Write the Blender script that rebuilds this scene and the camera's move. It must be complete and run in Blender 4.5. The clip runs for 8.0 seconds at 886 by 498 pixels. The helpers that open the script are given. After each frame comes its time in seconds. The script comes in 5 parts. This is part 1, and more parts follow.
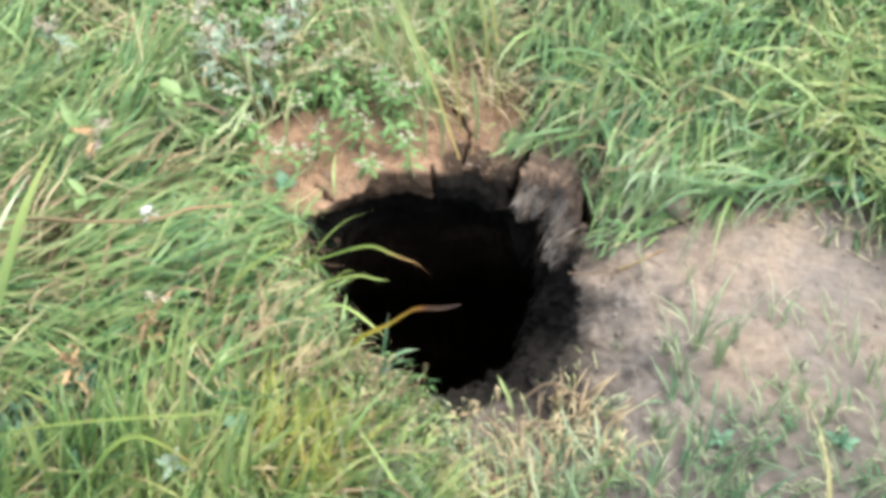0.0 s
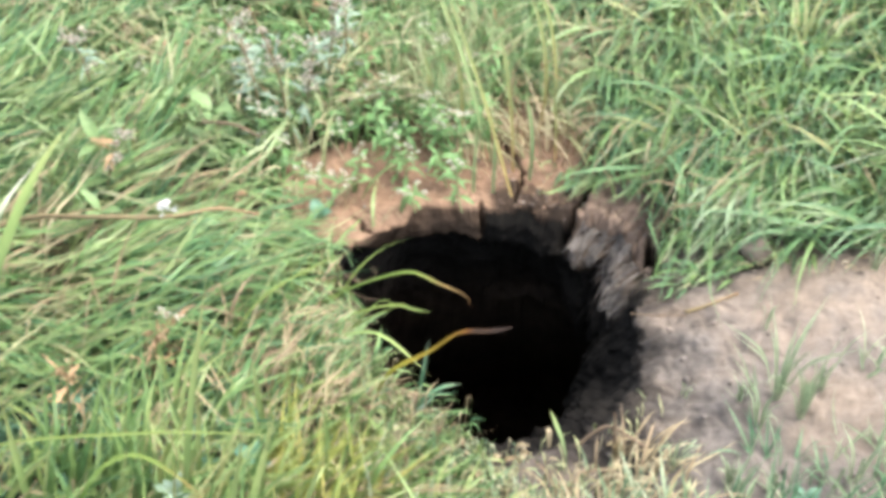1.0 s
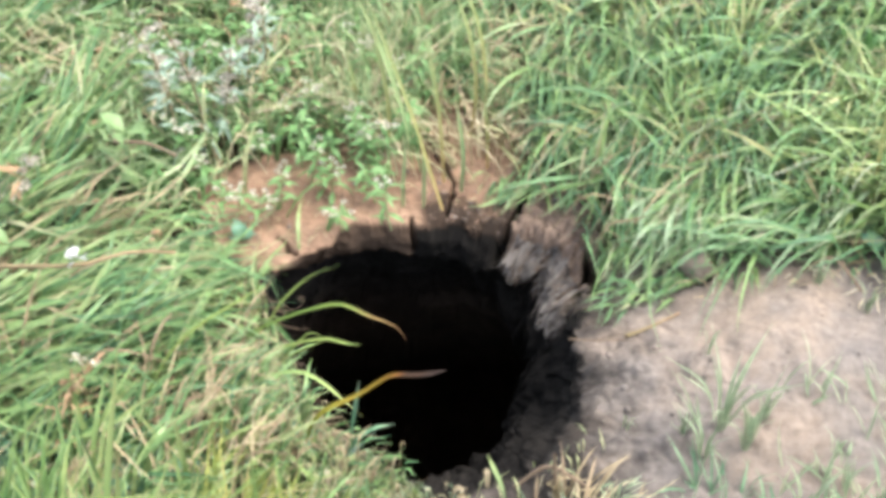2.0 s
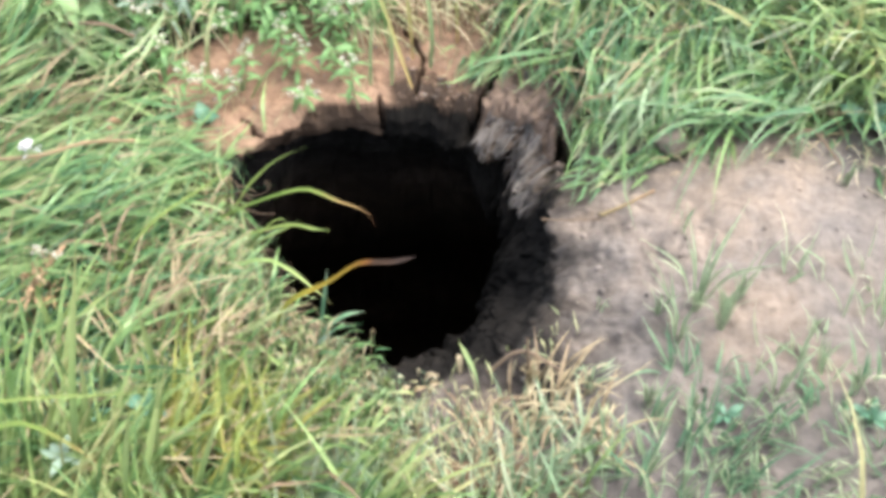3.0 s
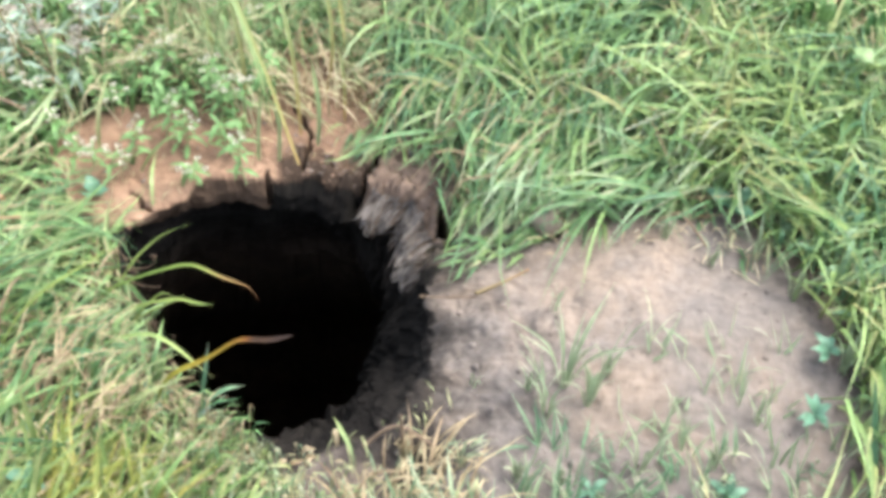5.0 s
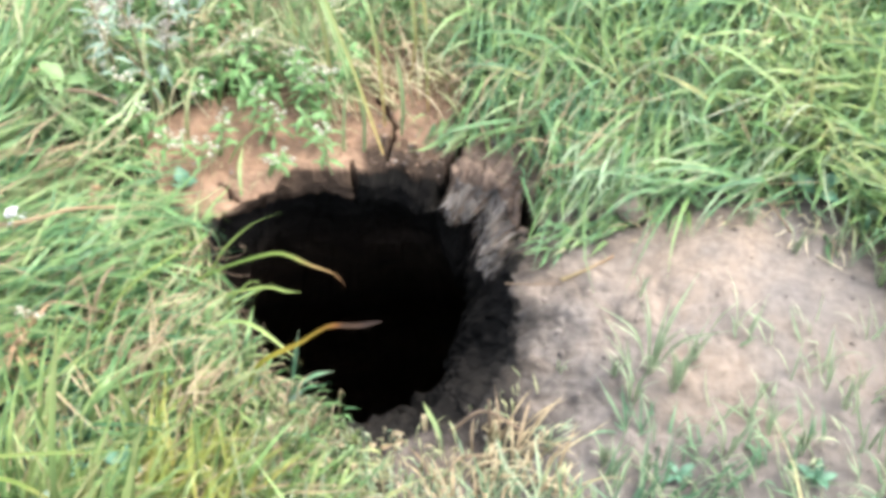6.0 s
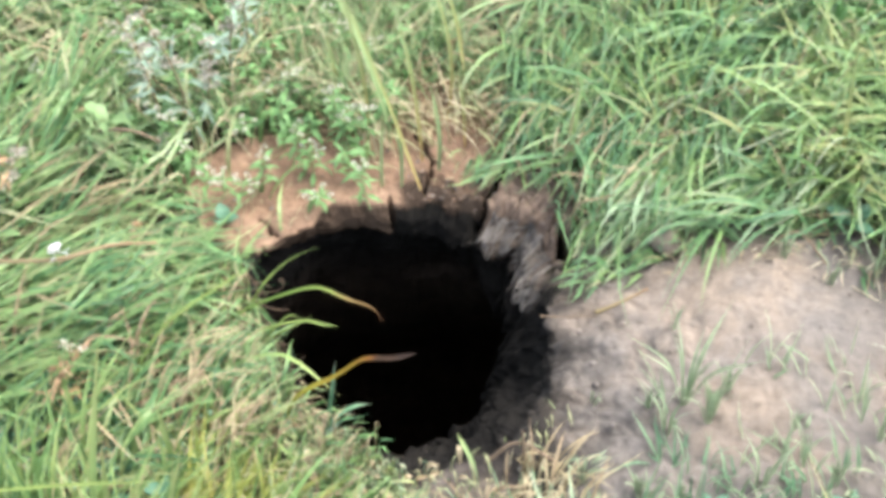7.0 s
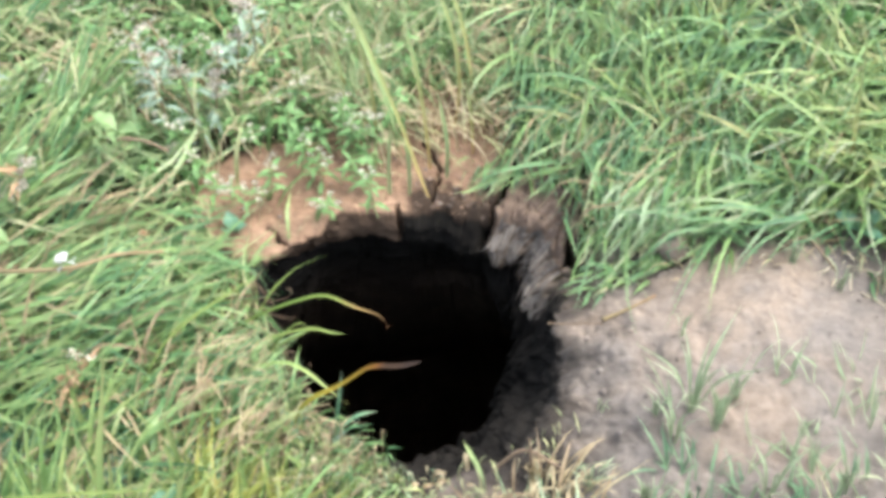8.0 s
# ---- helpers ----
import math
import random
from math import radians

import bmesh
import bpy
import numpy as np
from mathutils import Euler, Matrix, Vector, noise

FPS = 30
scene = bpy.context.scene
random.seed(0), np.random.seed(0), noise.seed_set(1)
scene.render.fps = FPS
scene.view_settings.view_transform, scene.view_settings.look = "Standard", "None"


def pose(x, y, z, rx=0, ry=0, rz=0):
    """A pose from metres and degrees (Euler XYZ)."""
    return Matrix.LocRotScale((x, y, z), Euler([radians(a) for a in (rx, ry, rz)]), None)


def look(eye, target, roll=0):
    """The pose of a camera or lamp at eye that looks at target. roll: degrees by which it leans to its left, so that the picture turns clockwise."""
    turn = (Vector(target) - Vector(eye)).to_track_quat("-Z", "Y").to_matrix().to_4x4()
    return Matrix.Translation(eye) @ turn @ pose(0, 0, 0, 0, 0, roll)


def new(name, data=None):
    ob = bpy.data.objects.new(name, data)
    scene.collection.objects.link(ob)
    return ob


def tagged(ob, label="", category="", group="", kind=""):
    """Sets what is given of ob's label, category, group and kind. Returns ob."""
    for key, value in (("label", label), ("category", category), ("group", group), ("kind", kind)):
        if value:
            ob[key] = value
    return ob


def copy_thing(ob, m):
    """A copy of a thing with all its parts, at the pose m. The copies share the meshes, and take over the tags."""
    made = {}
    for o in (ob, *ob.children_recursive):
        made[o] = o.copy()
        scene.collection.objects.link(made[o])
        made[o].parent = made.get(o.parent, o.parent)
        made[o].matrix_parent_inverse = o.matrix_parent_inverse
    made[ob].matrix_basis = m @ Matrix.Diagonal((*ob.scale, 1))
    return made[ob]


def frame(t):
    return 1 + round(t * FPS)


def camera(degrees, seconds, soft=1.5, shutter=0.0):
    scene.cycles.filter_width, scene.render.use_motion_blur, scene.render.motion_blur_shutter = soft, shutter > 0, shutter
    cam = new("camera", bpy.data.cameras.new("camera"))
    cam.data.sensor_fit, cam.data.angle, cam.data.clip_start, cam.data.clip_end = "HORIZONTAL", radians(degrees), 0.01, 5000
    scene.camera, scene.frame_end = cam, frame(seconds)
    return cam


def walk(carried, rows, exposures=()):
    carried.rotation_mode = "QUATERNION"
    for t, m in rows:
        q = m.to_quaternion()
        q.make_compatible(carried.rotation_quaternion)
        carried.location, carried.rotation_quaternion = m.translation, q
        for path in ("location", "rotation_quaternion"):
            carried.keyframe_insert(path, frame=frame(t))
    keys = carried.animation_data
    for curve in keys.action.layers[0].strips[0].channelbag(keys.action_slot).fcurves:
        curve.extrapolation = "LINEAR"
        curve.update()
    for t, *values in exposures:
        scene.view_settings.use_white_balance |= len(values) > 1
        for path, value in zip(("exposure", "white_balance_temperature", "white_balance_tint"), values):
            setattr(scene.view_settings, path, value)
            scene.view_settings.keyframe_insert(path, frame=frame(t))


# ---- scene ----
cam = camera(35, 8.0, soft=4.4)
PATH = [
    (0, (-0.0185, -1.4847, 1.7566), (-0.0601, -0.3647, 0.3481), -1.19),
    (0.5, (-0.0380, -1.5158, 1.4861), (-0.0638, -0.2708, 0.1863), 1.88),
    (1, (-0.0453, -1.4991, 1.4467), (-0.1305, -0.2116, 0.1917), -0.02),
    (1.2, (-0.0556, -1.4658, 1.4532), (-0.1116, -0.1844, 0.1904), 0.07),
    (2.3, (-0.0313, -1.3199, 1.4855), (-0.0311, -0.1462, 0.1209), 0.81),
    (2.5, (-0.0290, -1.3157, 1.4717), (-0.0220, -0.1831, 0.0727), 0.66),
    (3, (-0.0175, -1.2885, 1.4704), (-0.0037, -0.2066, 0.0319), 0.54),
    (3.5, (-0.0039, -1.2651, 1.4835), (0.0091, -0.1625, 0.0608), 1.18),
    (4, (0.0731, -1.2711, 1.5212), (0.1326, -0.1407, 0.1216), 4.89),
    (4.2, (0.0522, -1.2823, 1.5462), (0.1862, -0.1494, 0.1539), 8.54),
    (5.3, (0.0192, -1.2978, 1.5502), (0.1087, -0.1775, 0.1441), 3.59),
    (5.5, (0.0094, -1.3108, 1.5487), (0.0637, -0.1798, 0.1495), 2.58),
    (6, (0.0043, -1.3132, 1.5541), (0.0380, -0.1911, 0.1470), 1.79),
    (6.5, (0.0035, -1.3167, 1.5688), (0.0008, -0.1598, 0.1898), 0.00),
    (7, (0.0323, -1.3310, 1.5711), (-0.0058, -0.1737, 0.1930), -1.33),
    (7.5, (0.0467, -1.3347, 1.5749), (-0.0180, -0.1668, 0.2068), -2.47),
    (8, (0.0489, -1.3297, 1.5715), (-0.0136, -0.1663, 0.1994), -2.50),
]
walk(cam, [(t, look(e, a, r)) for t, e, a, r in PATH], exposures=[(0, 2.7, 6750, 5), (0.5, 2.88, 6720, 7), (1, 2.84, 6640, 7), (2.5, 2.85, 6530, 8), (5.4, 2.87, 6480, 8), (5.9, 2.99, 6460, 7), (6.6, 2.96, 6460, 7), (7, 2.84, 6460, 6), (8, 2.82, 6480, 6)])

# ---- world and sun: thin overcast ----
world = bpy.data.worlds.new("world")
scene.world = world
world.use_nodes = True
wt = world.node_tree
sky = wt.nodes.new("ShaderNodeTexSky")
sky.sky_type, sky.sun_disc = "NISHITA", False
sky.sun_elevation, sky.sun_rotation = radians(62), radians(72)
sky.air_density, sky.dust_density, sky.ozone_density = 1.0, 4.0, 1.0
wt.nodes["Background"].inputs["Strength"].default_value = 0.12
cloud = wt.nodes.new("ShaderNodeHueSaturation")
cloud.inputs["Saturation"].default_value = 0.6
wt.links.new(sky.outputs["Color"], cloud.inputs["Color"])
wt.links.new(cloud.outputs["Color"], wt.nodes["Background"].inputs["Color"])
sun = new("sun", bpy.data.lights.new("sun", "SUN"))
sun.data.energy, sun.data.angle, sun.data.color = 0.62, radians(45), (1.0, 0.96, 0.9)
sun.matrix_world = look((2.23, 0.73, 4.41), (0, 0, 0))


# ---- materials ----
def material(name):
    m = bpy.data.materials.new(name)
    m.use_nodes = True
    nt = m.node_tree
    return m, nt, nt.nodes["Principled BSDF"], nt.nodes["Material Output"]


def node(nt, kind, links=(), operation="", data_type="", attribute_name=""):
    n = nt.nodes.new(kind)
    if operation:
        n.operation = operation
    if data_type:
        n.data_type = data_type
    if attribute_name:
        n.attribute_name = attribute_name
    for socket, source in links:
        if hasattr(source, "is_output"):
            nt.links.new(source, n.inputs[socket])
        else:
            n.inputs[socket].default_value = source
    return n


def ramp(nt, source, stops):
    n = nt.nodes.new("ShaderNodeValToRGB")
    while len(n.color_ramp.elements) < len(stops):
        n.color_ramp.elements.new(0.5)
    for el, (p, c) in zip(n.color_ramp.elements, stops):
        el.position, el.color = p, (*c, 1)
    nt.links.new(source, n.inputs["Fac"])
    return n.outputs["Color"]


def leafy(name, stops, translucent=0.22, rough=0.4, patch=1.0):
    """Plant tissue: hue by blade, lengthwise and blotchy variation, light shining through."""
    m, nt, bsdf, out = material(name)
    geo = node(nt, "ShaderNodeNewGeometry")
    co = node(nt, "ShaderNodeTexCoord")
    big = node(nt, "ShaderNodeTexNoise", [("Vector", co.outputs["Object"]), ("Scale", 6.0), ("Detail", 2.0)])
    fine = node(nt, "ShaderNodeTexNoise", [("Vector", co.outputs["Object"]), ("Scale", 90.0), ("Detail", 2.0)])
    shift = node(nt, "ShaderNodeMath", [(0, big.outputs["Fac"]), (1, -0.5)], operation="ADD")
    shift = node(nt, "ShaderNodeMath", [(0, shift.outputs[0]), (1, 0.7 * patch), (2, geo.outputs["Random Per Island"])], operation="MULTIPLY_ADD")
    col = ramp(nt, shift.outputs[0], stops)
    val = node(nt, "ShaderNodeMapRange", [("Value", fine.outputs["Fac"]), ("From Min", 0.3), ("From Max", 0.7), ("To Min", 0.75), ("To Max", 1.2)])
    hsv = node(nt, "ShaderNodeHueSaturation", [("Color", col), ("Value", val.outputs[0])])
    nt.links.new(hsv.outputs[0], bsdf.inputs["Base Color"])
    bsdf.inputs["Roughness"].default_value = rough
    bsdf.inputs["Specular IOR Level"].default_value = 0.38
    trans = node(nt, "ShaderNodeBsdfTranslucent", [("Color", hsv.outputs[0])])
    mix = node(nt, "ShaderNodeMixShader", [(0, translucent), (1, bsdf.outputs[0]), (2, trans.outputs[0])])
    nt.links.new(mix.outputs[0], out.inputs["Surface"])
    return m


def soil_material(name, brown, spoil, mask=None, shade_earth=None):
    m, nt, bsdf, out = material(name)
    co = node(nt, "ShaderNodeNewGeometry").outputs["Position"]
    drift = node(nt, "ShaderNodeTexNoise", [("Vector", co), ("Scale", 3.4), ("Detail", 2.0)])
    big = node(nt, "ShaderNodeTexNoise", [("Vector", co), ("Scale", 9.0), ("Detail", 5.0), ("Roughness", 0.6)])
    grain = node(nt, "ShaderNodeTexNoise", [("Vector", co), ("Scale", 70.0), ("Detail", 6.0), ("Roughness", 0.7)])
    fine = node(nt, "ShaderNodeTexNoise", [("Vector", co), ("Scale", 420.0), ("Detail", 3.0)])
    c1 = ramp(nt, big.outputs["Fac"], brown)
    tone = node(nt, "ShaderNodeMath", [(0, drift.outputs["Fac"]), (1, 0.9), (2, big.outputs["Fac"])], operation="MULTIPLY_ADD")
    tone = node(nt, "ShaderNodeMath", [(0, tone.outputs[0]), (1, -0.45)], operation="ADD")
    c2 = ramp(nt, tone.outputs[0], spoil)
    if mask:
        att = node(nt, "ShaderNodeAttribute", attribute_name=mask)
        blend = node(nt, "ShaderNodeMix", data_type="RGBA")
        nt.links.new(att.outputs["Fac"], blend.inputs[0])
        nt.links.new(c1, blend.inputs[6])
        nt.links.new(c2, blend.inputs[7])
        base = blend.outputs[2]
        if shade_earth:
            att2 = node(nt, "ShaderNodeAttribute", attribute_name="shade_patch")
            c3 = ramp(nt, big.outputs["Fac"], shade_earth)
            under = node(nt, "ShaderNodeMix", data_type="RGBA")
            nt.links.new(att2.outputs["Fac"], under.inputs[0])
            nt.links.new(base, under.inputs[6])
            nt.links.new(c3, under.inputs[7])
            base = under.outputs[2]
    else:
        base = c2
    if shade_earth:
        att3 = node(nt, "ShaderNodeAttribute", attribute_name="meadow")
        c4 = ramp(nt, grain.outputs["Fac"], [(0.35, (0.03, 0.045, 0.018)), (0.5, (0.06, 0.085, 0.028)), (0.7, (0.1, 0.12, 0.045))])
        cover = node(nt, "ShaderNodeMix", data_type="RGBA")
        nt.links.new(att3.outputs["Fac"], cover.inputs[0])
        nt.links.new(base, cover.inputs[6])
        nt.links.new(c4, cover.inputs[7])
        base = cover.outputs[2]
        # dark thatch under the living grass, with shade between the blades painted in
        att4 = node(nt, "ShaderNodeAttribute", attribute_name="thatch_shade")
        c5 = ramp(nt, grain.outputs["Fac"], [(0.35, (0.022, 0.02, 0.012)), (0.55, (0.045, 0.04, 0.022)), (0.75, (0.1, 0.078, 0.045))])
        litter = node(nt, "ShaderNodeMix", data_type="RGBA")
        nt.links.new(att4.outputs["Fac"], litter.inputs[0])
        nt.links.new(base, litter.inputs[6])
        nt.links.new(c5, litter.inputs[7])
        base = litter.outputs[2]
    val = node(nt, "ShaderNodeMapRange", [("Value", grain.outputs["Fac"]), ("From Min", 0.3), ("From Max", 0.7), ("To Min", 0.68), ("To Max", 1.25)])
    hsv = node(nt, "ShaderNodeHueSaturation", [("Color", base), ("Value", val.outputs[0])])
    nt.links.new(hsv.outputs[0], bsdf.inputs["Base Color"])
    bsdf.inputs["Roughness"].default_value = 0.95
    bsdf.inputs["Specular IOR Level"].default_value = 0.04
    b1 = node(nt, "ShaderNodeBump", [("Height", grain.outputs["Fac"]), ("Strength", 0.5), ("Distance", 0.005)])
    b2 = node(nt, "ShaderNodeBump", [("Height", fine.outputs["Fac"]), ("Strength", 0.5), ("Distance", 0.0015), ("Normal", b1.outputs[0])])
    nt.links.new(b2.outputs[0], bsdf.inputs["Normal"])
    return m


BROWN = [(0.3, (0.1, 0.064, 0.042)), (0.5, (0.157, 0.1, 0.067)), (0.7, (0.202, 0.134, 0.092))]
SPOIL = [(0.22, (0.07, 0.062, 0.058)), (0.42, (0.108, 0.095, 0.087)), (0.55, (0.123, 0.106, 0.094)), (0.74, (0.154, 0.123, 0.100))]
# earth of the shaft, darkened past soil's own tone to paint in its shade
SHADE_EARTH = [(0.3, (0.0055, 0.005, 0.0046)), (0.5, (0.008, 0.0072, 0.0064)), (0.7, (0.0125, 0.011, 0.0095))]
SOIL = soil_material("soil", BROWN, SPOIL, "spoil", SHADE_EARTH)
CLOD = soil_material("loose_soil", BROWN, SPOIL)
CLOD_PINK = soil_material("pinkish_clod", BROWN, [(0.3, (0.12, 0.095, 0.08)), (0.55, (0.165, 0.128, 0.105)), (0.75, (0.2, 0.155, 0.125))])
GRASS = leafy("grass_green", [(0.0, (0.04, 0.104, 0.042)), (0.3, (0.085, 0.166, 0.058)), (0.6, (0.135, 0.212, 0.072)), (0.84, (0.168, 0.222, 0.086)), (1.0, (0.24, 0.226, 0.118))])
GRASS_BLUE = leafy("grass_bluegreen", [(0.0, (0.044, 0.11, 0.05)), (0.35, (0.08, 0.158, 0.064)), (0.65, (0.116, 0.2, 0.07)), (0.85, (0.146, 0.218, 0.076)), (0.96, (0.17, 0.225, 0.115)), (1.0, (0.22, 0.22, 0.13))])
GRASS_LIME = leafy("grass_lime", [(0.0, (0.055, 0.118, 0.038)), (0.4, (0.118, 0.191, 0.06)), (0.8, (0.185, 0.24, 0.082)), (1.0, (0.235, 0.23, 0.1))])
PALE = leafy("grass_pale", [(0.0, (0.11, 0.17, 0.09)), (0.5, (0.175, 0.235, 0.135)), (1.0, (0.230, 0.258, 0.166))])
MEADOW = leafy("grass_meadow_edge", [(0.0, (0.085, 0.155, 0.06)), (0.5, (0.15, 0.215, 0.088)), (0.85, (0.2, 0.245, 0.12)), (1.0, (0.25, 0.25, 0.14))])
SHOOT = leafy("young_shoot", [(0.0, (0.14, 0.2, 0.105)), (0.5, (0.2, 0.255, 0.15)), (1.0, (0.29, 0.31, 0.2))], 0.35, 0.5)
BLEACH = leafy("bleached_grass", [(0.0, (0.16, 0.19, 0.09)), (0.4, (0.25, 0.26, 0.13)), (0.75, (0.281, 0.246, 0.145)), (1.0, (0.340, 0.289, 0.196))], 0.2, 0.6)
YELLOW = leafy("grass_yellow", [(0.0, (0.15, 0.19, 0.045)), (0.6, (0.21, 0.225, 0.05)), (1.0, (0.26, 0.235, 0.07))])
STRAW = leafy("dry_grass", [(0.0, (0.15, 0.105, 0.06)), (0.5, (0.23, 0.18, 0.1)), (1.0, (0.290, 0.246, 0.150))], 0.15, 0.6)
WEED = leafy("weed_leaf", [(0.0, (0.058, 0.14, 0.045)), (0.6, (0.1, 0.192, 0.062)), (1.0, (0.155, 0.232, 0.082))], 0.3, 0.5)



def fading(name, stops, translucent=0.3):
    """A blade that changes colour along its length."""
    m, nt, bsdf, out = material(name)
    att = node(nt, "ShaderNodeAttribute", attribute_name="along")
    co = node(nt, "ShaderNodeTexCoord")
    fine = node(nt, "ShaderNodeTexNoise", [("Vector", co.outputs["Object"]), ("Scale", 60.0), ("Detail", 3.0)])
    at = node(nt, "ShaderNodeMath", [(0, fine.outputs["Fac"]), (1, 0.25), (2, att.outputs["Fac"])], operation="MULTIPLY_ADD")
    at = node(nt, "ShaderNodeMath", [(0, at.outputs[0]), (1, -0.125)], operation="ADD")
    col = ramp(nt, at.outputs[0], stops)
    nt.links.new(col, bsdf.inputs["Base Color"])
    bsdf.inputs["Roughness"].default_value = 0.6
    bsdf.inputs["Specular IOR Level"].default_value = 0.05
    trans = node(nt, "ShaderNodeBsdfTranslucent", [("Color", col)])
    mix = node(nt, "ShaderNodeMixShader", [(0, translucent), (1, bsdf.outputs[0]), (2, trans.outputs[0])])
    nt.links.new(mix.outputs[0], out.inputs["Surface"])
    return m


BLADE_TAN = fading("blade_green_tan_tip", [(0.0, (0.08, 0.14, 0.035)), (0.6, (0.11, 0.15, 0.04)), (0.75, (0.17, 0.12, 0.05)), (1.0, (0.12, 0.06, 0.035))])
BLADE_YELLOW = fading("blade_yellow_brown_tip", [(0.0, (0.11, 0.15, 0.03)), (0.3, (0.17, 0.15, 0.025)), (0.55, (0.17, 0.105, 0.018)), (0.68, (0.1, 0.042, 0.014)), (0.78, (0.03, 0.018, 0.012)), (1.0, (0.016, 0.012, 0.011))], 0.12)
STALK = fading("stalk_yellow_green", [(0.0, (0.3, 0.21, 0.085)), (0.3, (0.24, 0.215, 0.085)), (0.7, (0.18, 0.21, 0.085)), (1.0, (0.2, 0.22, 0.11))], 0.1)
STALK_GREEN = fading("stalk_green", [(0.0, (0.15, 0.2, 0.09)), (0.6, (0.18, 0.24, 0.11)), (1.0, (0.22, 0.26, 0.12))], 0.1)
BLADE_LIME = fading("blade_lime", [(0.0, (0.12, 0.18, 0.065)), (0.5, (0.165, 0.225, 0.08)), (1.0, (0.21, 0.22, 0.095))], 0.25)
BLADE_OLIVE = fading("blade_olive", [(0.0, (0.11, 0.15, 0.045)), (0.5, (0.13, 0.17, 0.05)), (1.0, (0.12, 0.16, 0.055))], 0.25)
TEAL_BLADE = fading("blade_blue_green", [(0.0, (0.06, 0.13, 0.07)), (0.6, (0.09, 0.165, 0.095)), (1.0, (0.16, 0.2, 0.13))], 0.2)
PALE_STRAP = fading("blade_whitish", [(0.0, (0.2, 0.22, 0.12)), (0.5, (0.32, 0.33, 0.22)), (1.0, (0.42, 0.42, 0.34))], 0.2)
FIBRE = leafy("root_fibres", [(0.0, (0.08, 0.07, 0.061)), (0.5, (0.14, 0.12, 0.105)), (1.0, (0.22, 0.19, 0.16))], 0.05, 0.8)
DRY_STEM = fading("dry_stem", [(0.0, (0.12, 0.095, 0.05)), (0.6, (0.17, 0.13, 0.075)), (1.0, (0.2, 0.13, 0.08))], 0.05)
ROOT = fading("root_fibre", [(0.0, (0.1, 0.072, 0.05)), (1.0, (0.14, 0.1, 0.07))], 0.0)
GREY_LEAF = leafy("grey_green_leaf", [(0.0, (0.1, 0.15, 0.1)), (0.5, (0.15, 0.21, 0.15)), (1.0, (0.23, 0.28, 0.23))], 0.2, 0.7)
TEAL_LEAF = leafy("blue_green_leaf", [(0.0, (0.04, 0.11, 0.065)), (0.5, (0.07, 0.16, 0.1)), (1.0, (0.12, 0.21, 0.14))], 0.25, 0.45)
MINT = leafy("mint_leaf", [(0.0, (0.06, 0.13, 0.07)), (0.5, (0.1, 0.19, 0.1)), (1.0, (0.17, 0.24, 0.14))], 0.3, 0.55)
LIME_LEAF = leafy("pale_green_leaf", [(0.0, (0.1, 0.17, 0.06)), (1.0, (0.145, 0.215, 0.085))], 0.35, 0.45)
PETAL = leafy("white_petal", [(0.0, (0.34, 0.33, 0.24)), (0.6, (0.42, 0.41, 0.33)), (1.0, (0.5, 0.47, 0.4))], 0.3, 0.6)
PLUME = leafy("dry_seed_head", [(0.0, (0.24, 0.21, 0.17)), (0.5, (0.36, 0.32, 0.26)), (1.0, (0.48, 0.44, 0.38))], 0.2, 0.7)
CREAM = leafy("cream_leaf", [(0.0, (0.25, 0.18, 0.1)), (0.5, (0.33, 0.27, 0.17)), (1.0, (0.4, 0.36, 0.27))], 0.2, 0.6)
WHITE_HEAD = leafy("white_flower_head", [(0.0, (0.5, 0.5, 0.48)), (1.0, (0.7, 0.68, 0.68))], 0.3, 0.6)
RUST = leafy("withered_leaf", [(0.0, (0.17, 0.1, 0.06)), (0.5, (0.27, 0.17, 0.09)), (1.0, (0.36, 0.27, 0.17))], 0.2, 0.6)

# ---- shape of the ground and of the hole ----
CX, CY = -0.05, -0.14
# rim radius by bearing, counterclockwise from +x
BEARING = np.radians([-180, -165, -150, -135, -121, -108, -98, -90, -82, -67, -55, -40, -28, -17, -5, 7, 16, 24, 37, 45, 56, 64, 70, 78, 88, 96, 100, 104, 110, 117, 124, 130, 136, 142, 147, 152, 158, 165, 172, 180])
RADIUS = np.array([0.198, 0.194, 0.19, 0.19, 0.2, 0.209, 0.222, 0.233, 0.235, 0.234, 0.229, 0.226, 0.208, 0.185, 0.184, 0.189, 0.204, 0.226, 0.25, 0.256, 0.252, 0.232, 0.217, 0.212, 0.214, 0.212, 0.203, 0.209, 0.222, 0.238, 0.245, 0.23, 0.223, 0.23, 0.25, 0.258, 0.255, 0.245, 0.222, 0.198])
# depths below the rim, and by bearing how far the wall stands out (+) or in (-) from the rim at each
DEPTH = [0, 0.012, 0.03, 0.05, 0.056, 0.062, 0.07, 0.08, 0.1, 0.13, 0.16, 0.2, 0.26, 0.35, 0.5, 0.8, 1.1, 1.45]
CAVE = [0.1, 0.22, 0.3, 0.3, 0.2]
SLAB = [0, 0, -0.002, -0.003, 0.0, 0.022, 0.032, 0.034, 0.036, 0.04, 0.046, 0.068, 0.08, 0.1, 0.15, 0.3, 0.3, 0.2]
THIN = [0, 0.002, 0.022, 0.028, 0.03, 0.032, 0.034, 0.036, 0.04, 0.045, 0.05, 0.06, 0.075, 0.1, 0.15, 0.3, 0.3, 0.2]
